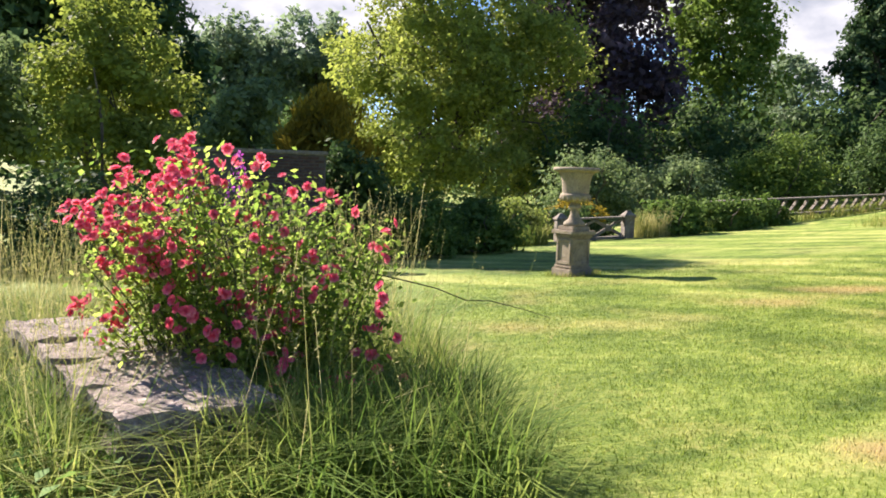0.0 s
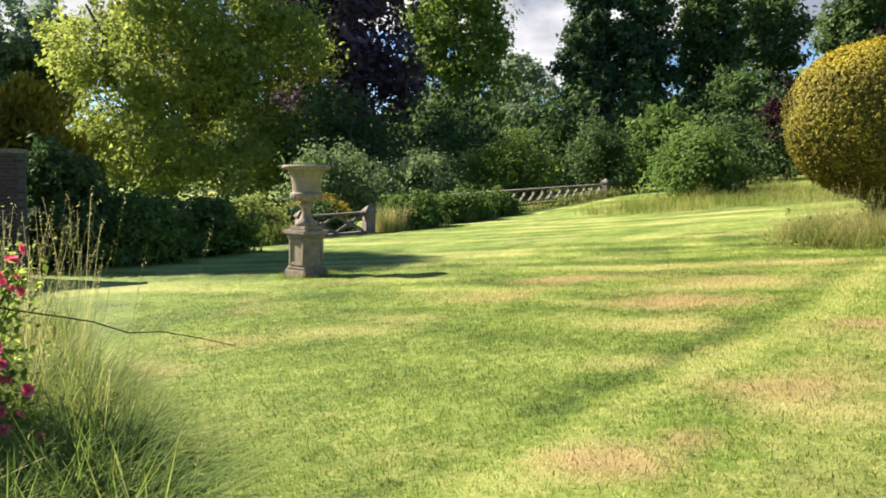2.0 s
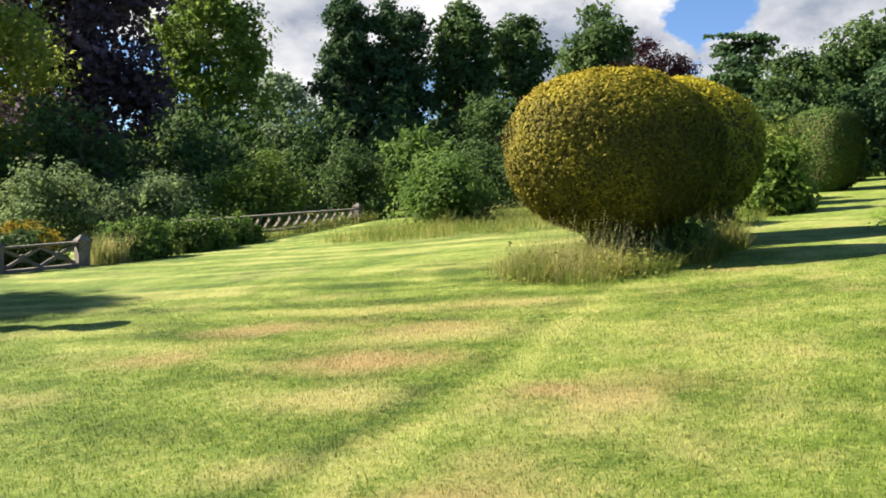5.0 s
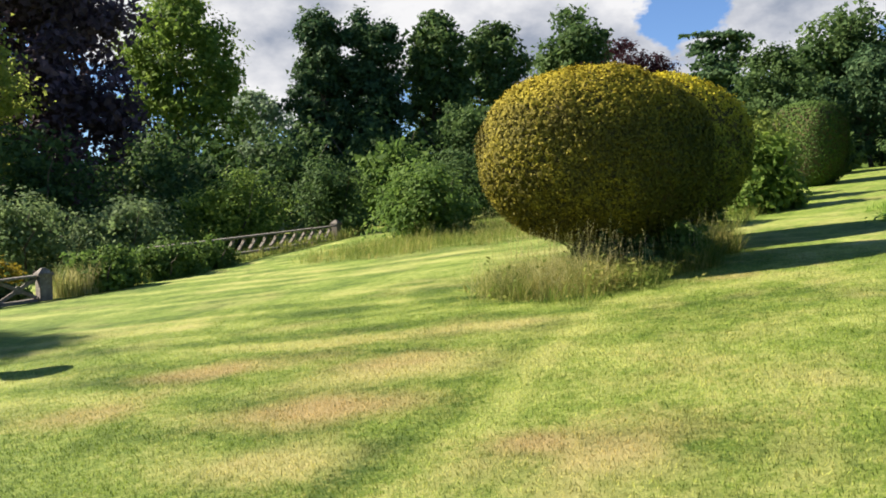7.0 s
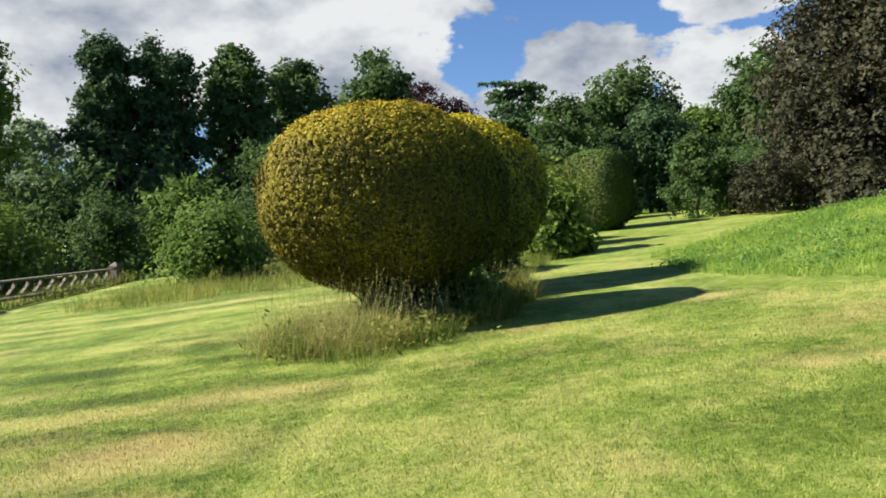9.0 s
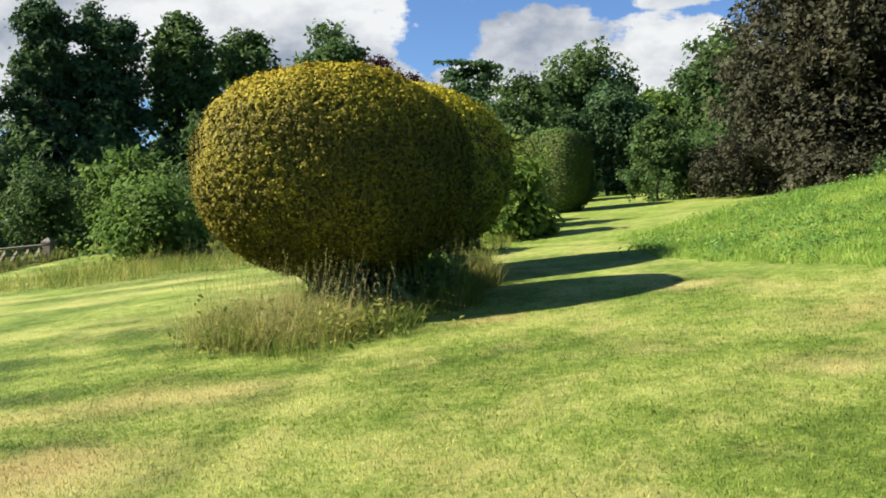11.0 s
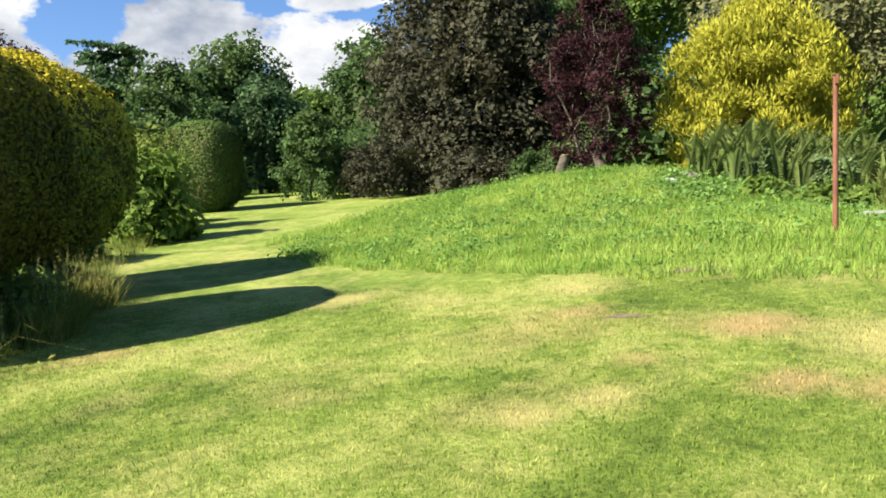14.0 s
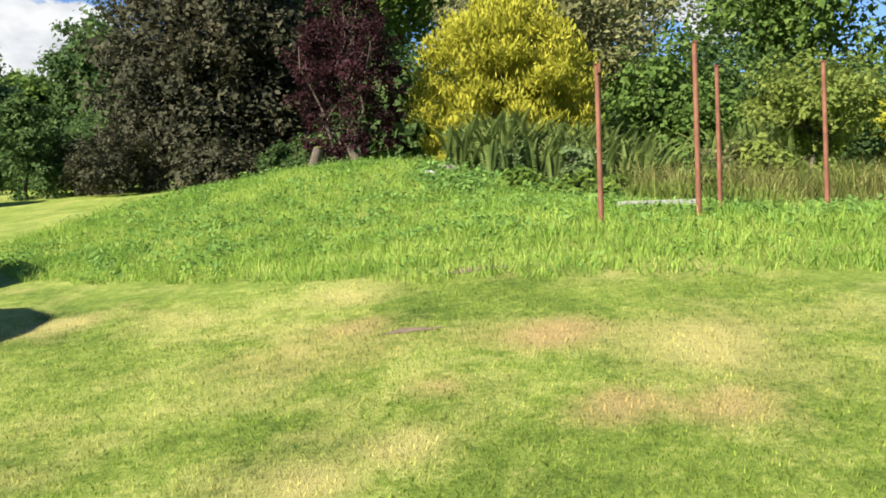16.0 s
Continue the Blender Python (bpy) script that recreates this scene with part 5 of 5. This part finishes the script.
for k, (y0, y1) in enumerate(((-0.03, 0.52), (0.53, 1.15), (1.16, 1.75), (1.76, 2.5))):
    bm = box_bm(0.70, y1 - y0 - 0.012, 0.07, 0.56, 0, 0.012, at=(0.31, (y0 + y1) / 2))
    bmesh.ops.subdivide_edges(bm, edges=bm.edges[:], cuts=12, use_grid_fill=True)
    for v in bm.verts:
        q = v.co + Vector((9 * k, 0, 0))
        v.co += Vector((0.02 * noise.noise(q * 9), 0.02 * noise.noise(q * 9 + Vector((5, 5, 5))), 0.028 * noise.noise(q * 5) + 0.014 * noise.noise(q * 17)))
    part("slab", bm, RUBBLE, low_wall)


def bloom_mesh(name, r):
    """An open double rose: three rings of cupped petals, the inner ones upright."""
    vs = []
    for count, tilt, reach in ((4, 0.25, 0.45), (6, 0.8, 0.8), (8, 1.25, 1.05)):
        for k in range(count):
            a = 2 * math.pi * k / count + tilt * 3
            d, s = np.array([math.cos(a), math.sin(a), 0]), np.array([-math.sin(a), math.cos(a), 0])
            up = np.array([0, 0, 1.0])
            way = d * math.sin(tilt) + up * math.cos(tilt)
            cup = d * math.cos(tilt) - up * math.sin(tilt)
            b = d * r * 0.06
            m = b + way * r * reach * 0.6 + cup * r * 0.16
            tip = b + way * r * reach * rng.uniform(0.9, 1.1) + cup * r * rng.uniform(-0.05, 0.2)
            w = r * 0.36 * (0.6 + 0.5 * reach)
            q = np.stack([b, m + s * w - cup * r * 0.1, tip + s * w * 0.5, tip - s * w * 0.5, m - s * w - cup * r * 0.1])
            vs.append((q, np.array([[0, 1, 4], [1, 2, 4], [2, 3, 4]])))
    v, f = joined(vs)
    return mesh_of(name, v, f, ROSE_PETAL)


rose = thing("rose_bush", -1.12, 4.5, gz(-1.15, 4.5), 0, "rambling rose bush with bright pink blooms over a low wall", "rose bush", kind="")
BLOOMS = [bloom_mesh("bloom", r) for r in (0.026, 0.030, 0.021, 0.028)]
puff_c, leaf_p = [], []
for k in range(150):
    u = rng.uniform()
    px = -0.70 + 1.50 * u + rng.normal() * 0.05
    roof = 1.20 + 0.48 * u / 0.24 if u < 0.24 else 1.68 - 0.48 * ((u - 0.24) / 0.76) ** 1.15
    floor_ = 0.62 - 0.56 * max(0.0, (u - 0.35) / 0.65)
    pz = floor_ + (roof - floor_) * rng.uniform() ** 0.7 + (rng.uniform(0, 0.12) if k % 6 == 0 else 0)
    py = rng.normal() * 0.20 - 0.28 * (1 - pz / 1.8)
    puff_c.append((px, py, pz))
puff_c = np.array(puff_c)
for c in puff_c:
    foot = np.array([c[0] * 0.45 + 0.1, c[1] * 0.3 + 0.2, 0.0])
    line = bent(foot, c, 0.05, 6)
    line[:, 2] += 0.10 * np.sin(np.linspace(0, math.pi, 6))
    v, f = tube(line, np.linspace(0.007, 0.003, 6), 5)
    piece("cane", v, f, STEM, rose, smooth=True)
    n = 88
    at = 1 - 0.45 * rng.uniform(0, 1, (n, 1)) ** 1.6
    leaf_p.append(line[0] + (c - line[0]) * at + rng.normal(size=(n, 3)) * (0.035 + 0.075 * rng.uniform(0, 1, (n, 1))))
leaf_p = np.concatenate(leaf_p)
v, f = leaf_mesh(leaf_p, np.tile([-0.3, -0.1, 0.8], (len(leaf_p), 1)), 0.019 * rng.uniform(0.6, 1.5, len(leaf_p)), 0.6, 1.1)
piece("leaves", v, f, ROSE_LEAF, rose)
chance = np.where(puff_c[:, 0] < -0.2, 0.5 + puff_c[:, 2], 1.25)
heads = puff_c[rng.choice(len(puff_c), 96, replace=False, p=chance / chance.sum())]
for c in heads:
    wide = rng.uniform(0.6, 1.4)
    for _ in range(int(rng.integers(3, 6) + 4 * wide * (c[0] < -0.15))):
        p = c + rng.normal(size=3) * [0.045 * wide, 0.04, 0.05 * wide] + [0, -0.16, 0.04]
        b = new("bloom", BLOOMS[rng.integers(0, 4)])
        b.parent = rose
        b.matrix_local = pose(*p, rng.uniform(5, 85), rng.uniform(-45, 45), rng.uniform(-80, 80))
# one long bare cane reaching over the lawn
v, f = tube(bent((0.60, 0.0, 1.06), (1.75, 0.2, 0.78), 0.012, 8), np.linspace(0.005, 0.0022, 8), 5)
piece("long_cane", v, f, STEM, rose, "long bare arching cane", smooth=True)


def willowherb(x, y, z, height):
    e = thing("willowherb", x, y, z, 0, "tall purple-pink willowherb flower spike", "flower", "willowherb spikes")
    v, f = tube([(0, 0, 0), (0.01, 0, height * 0.5), (0.03, 0.01, height)], [0.006, 0.005, 0.002], 6)
    piece("stem", v, f, STEM, e, smooth=True)
    n = 70
    h = rng.uniform(0.80, 0.99, n) * height
    a = rng.uniform(0, 2 * math.pi, n)
    r = 0.055 * (1.05 - h / height) / 0.2 + 0.006
    v, f = leaf_mesh(np.stack([0.03 + np.cos(a) * r, np.sin(a) * r, h], -1), np.stack([np.cos(a), np.sin(a), 0.5 + 0 * a], -1), 0.015, 0.7)
    piece("flowers", v, f, HERB_FLOWER, e)
    n = 60
    h = rng.uniform(0.2, 0.8, n) * height
    a = rng.uniform(0, 2 * math.pi, n)
    v, f = leaf_mesh(np.stack([np.cos(a) * 0.05, np.sin(a) * 0.05, h], -1), np.tile([0, 0, 1.0], (n, 1)), 0.045, 0.2)
    piece("leaves", v, f, ROSE_LEAF, e)
    return e


willowherb(-1.28, 4.95, gz(-1.28, 4.95), 1.72)
willowherb(-1.62, 5.05, gz(-1.62, 5.05), 1.62)
grass_patch("wild_grass", lambda x, y: (x < -0.45 + 0.10 * np.sin(y * 3)) & (((x + 3.0) / 3.0) ** 2 + ((y - 5.7) / 3.7) ** 2 < 1 + 0.12 * np.sin(x * 3 + y * 2)) & ~((np.abs(x + 1.45) < 0.45) & (np.abs(y - 4.2) < 0.5)) & ~((x > -1.5) & (x < -0.72) & (y < 3.5) & (rng.uniform(size=len(x)) < 0.8)), 36000, (-5.5, -0.3, 2.3, 8.5), 0.74, MEADOW, "tall uncut grass round the low wall", 0.95, 0.010, 0.012, clump=0.16)
grass_patch("wall_side_grass", lambda x, y: (x < -0.44 * y) & (x > -0.62 * y - 0.3), 5200, (-2.9, -1.35, 3.0, 4.2), 0.74, MEADOW, "tall green grass leaning against the low wall", 0.9, 0.010, 0.05, clump=0.14)
grass_patch("straw_grass", lambda x, y: (x < -0.2) & (((x + 3.0) / 2.9) ** 2 + ((y - 6.0) / 3.4) ** 2 < 1), 4200, (-5.5, -0.2, 4.0, 9), 0.95, HAY, "tall straw-coloured seeding grass", 0.6, 0.005, 0.4)
grass_patch("rose_foot_grass", lambda x, y: (x < 0.30 - 0.18 * (y - 3.2)) & (x > -0.95), 13000, (-1, 0.4, 2.9, 6.2), 0.70, MEADOW, "green arching grass at the foot of the roses", 0.95, 0.010, 0.006, clump=0.12)
weeds("verge_weeds", lambda x, y: (x < -1.2) | (y < 3.3), 130, (-2.9, -0.75, 2.5, 4.4), WEED, "broad-leaved green weeds among the long grass by the low wall", 0.12, 0.34, 0.032, 40)
grass_patch("straw_stalks", lambda x, y: (x < 0.34 - 0.16 * (y - 3.2)), 90, (-0.75, 0.3, 3.7, 5.6), 0.86, HAY, "tall pale straw stalks leaning out beside the roses", 1.1, 0.004, 0.55)
grass_patch("pedestal_grass", lambda x, y: (np.hypot(x - UX, y - UY) < 0.52) & (np.hypot(x - UX, y - UY) > 0.26), 1500, (1.8, 2.95, 14.4, 15.6), 0.13, VERGE, "uncut grass round the foot of the pedestal", 0.7, 0.008)
grass_patch("yew_shade_grass", lambda x, y: np.abs((y - 10.9) - (x - 13.2) * 0.55) < 0.55 + 0.2 * np.sin(x * 4), 9000, (12.3, 15.4, 10.0, 12.6), 0.55, VERGE, "rank dark grass in the shade of the clipped yews", 1.3, 0.009, 0.05, clump=0.15)
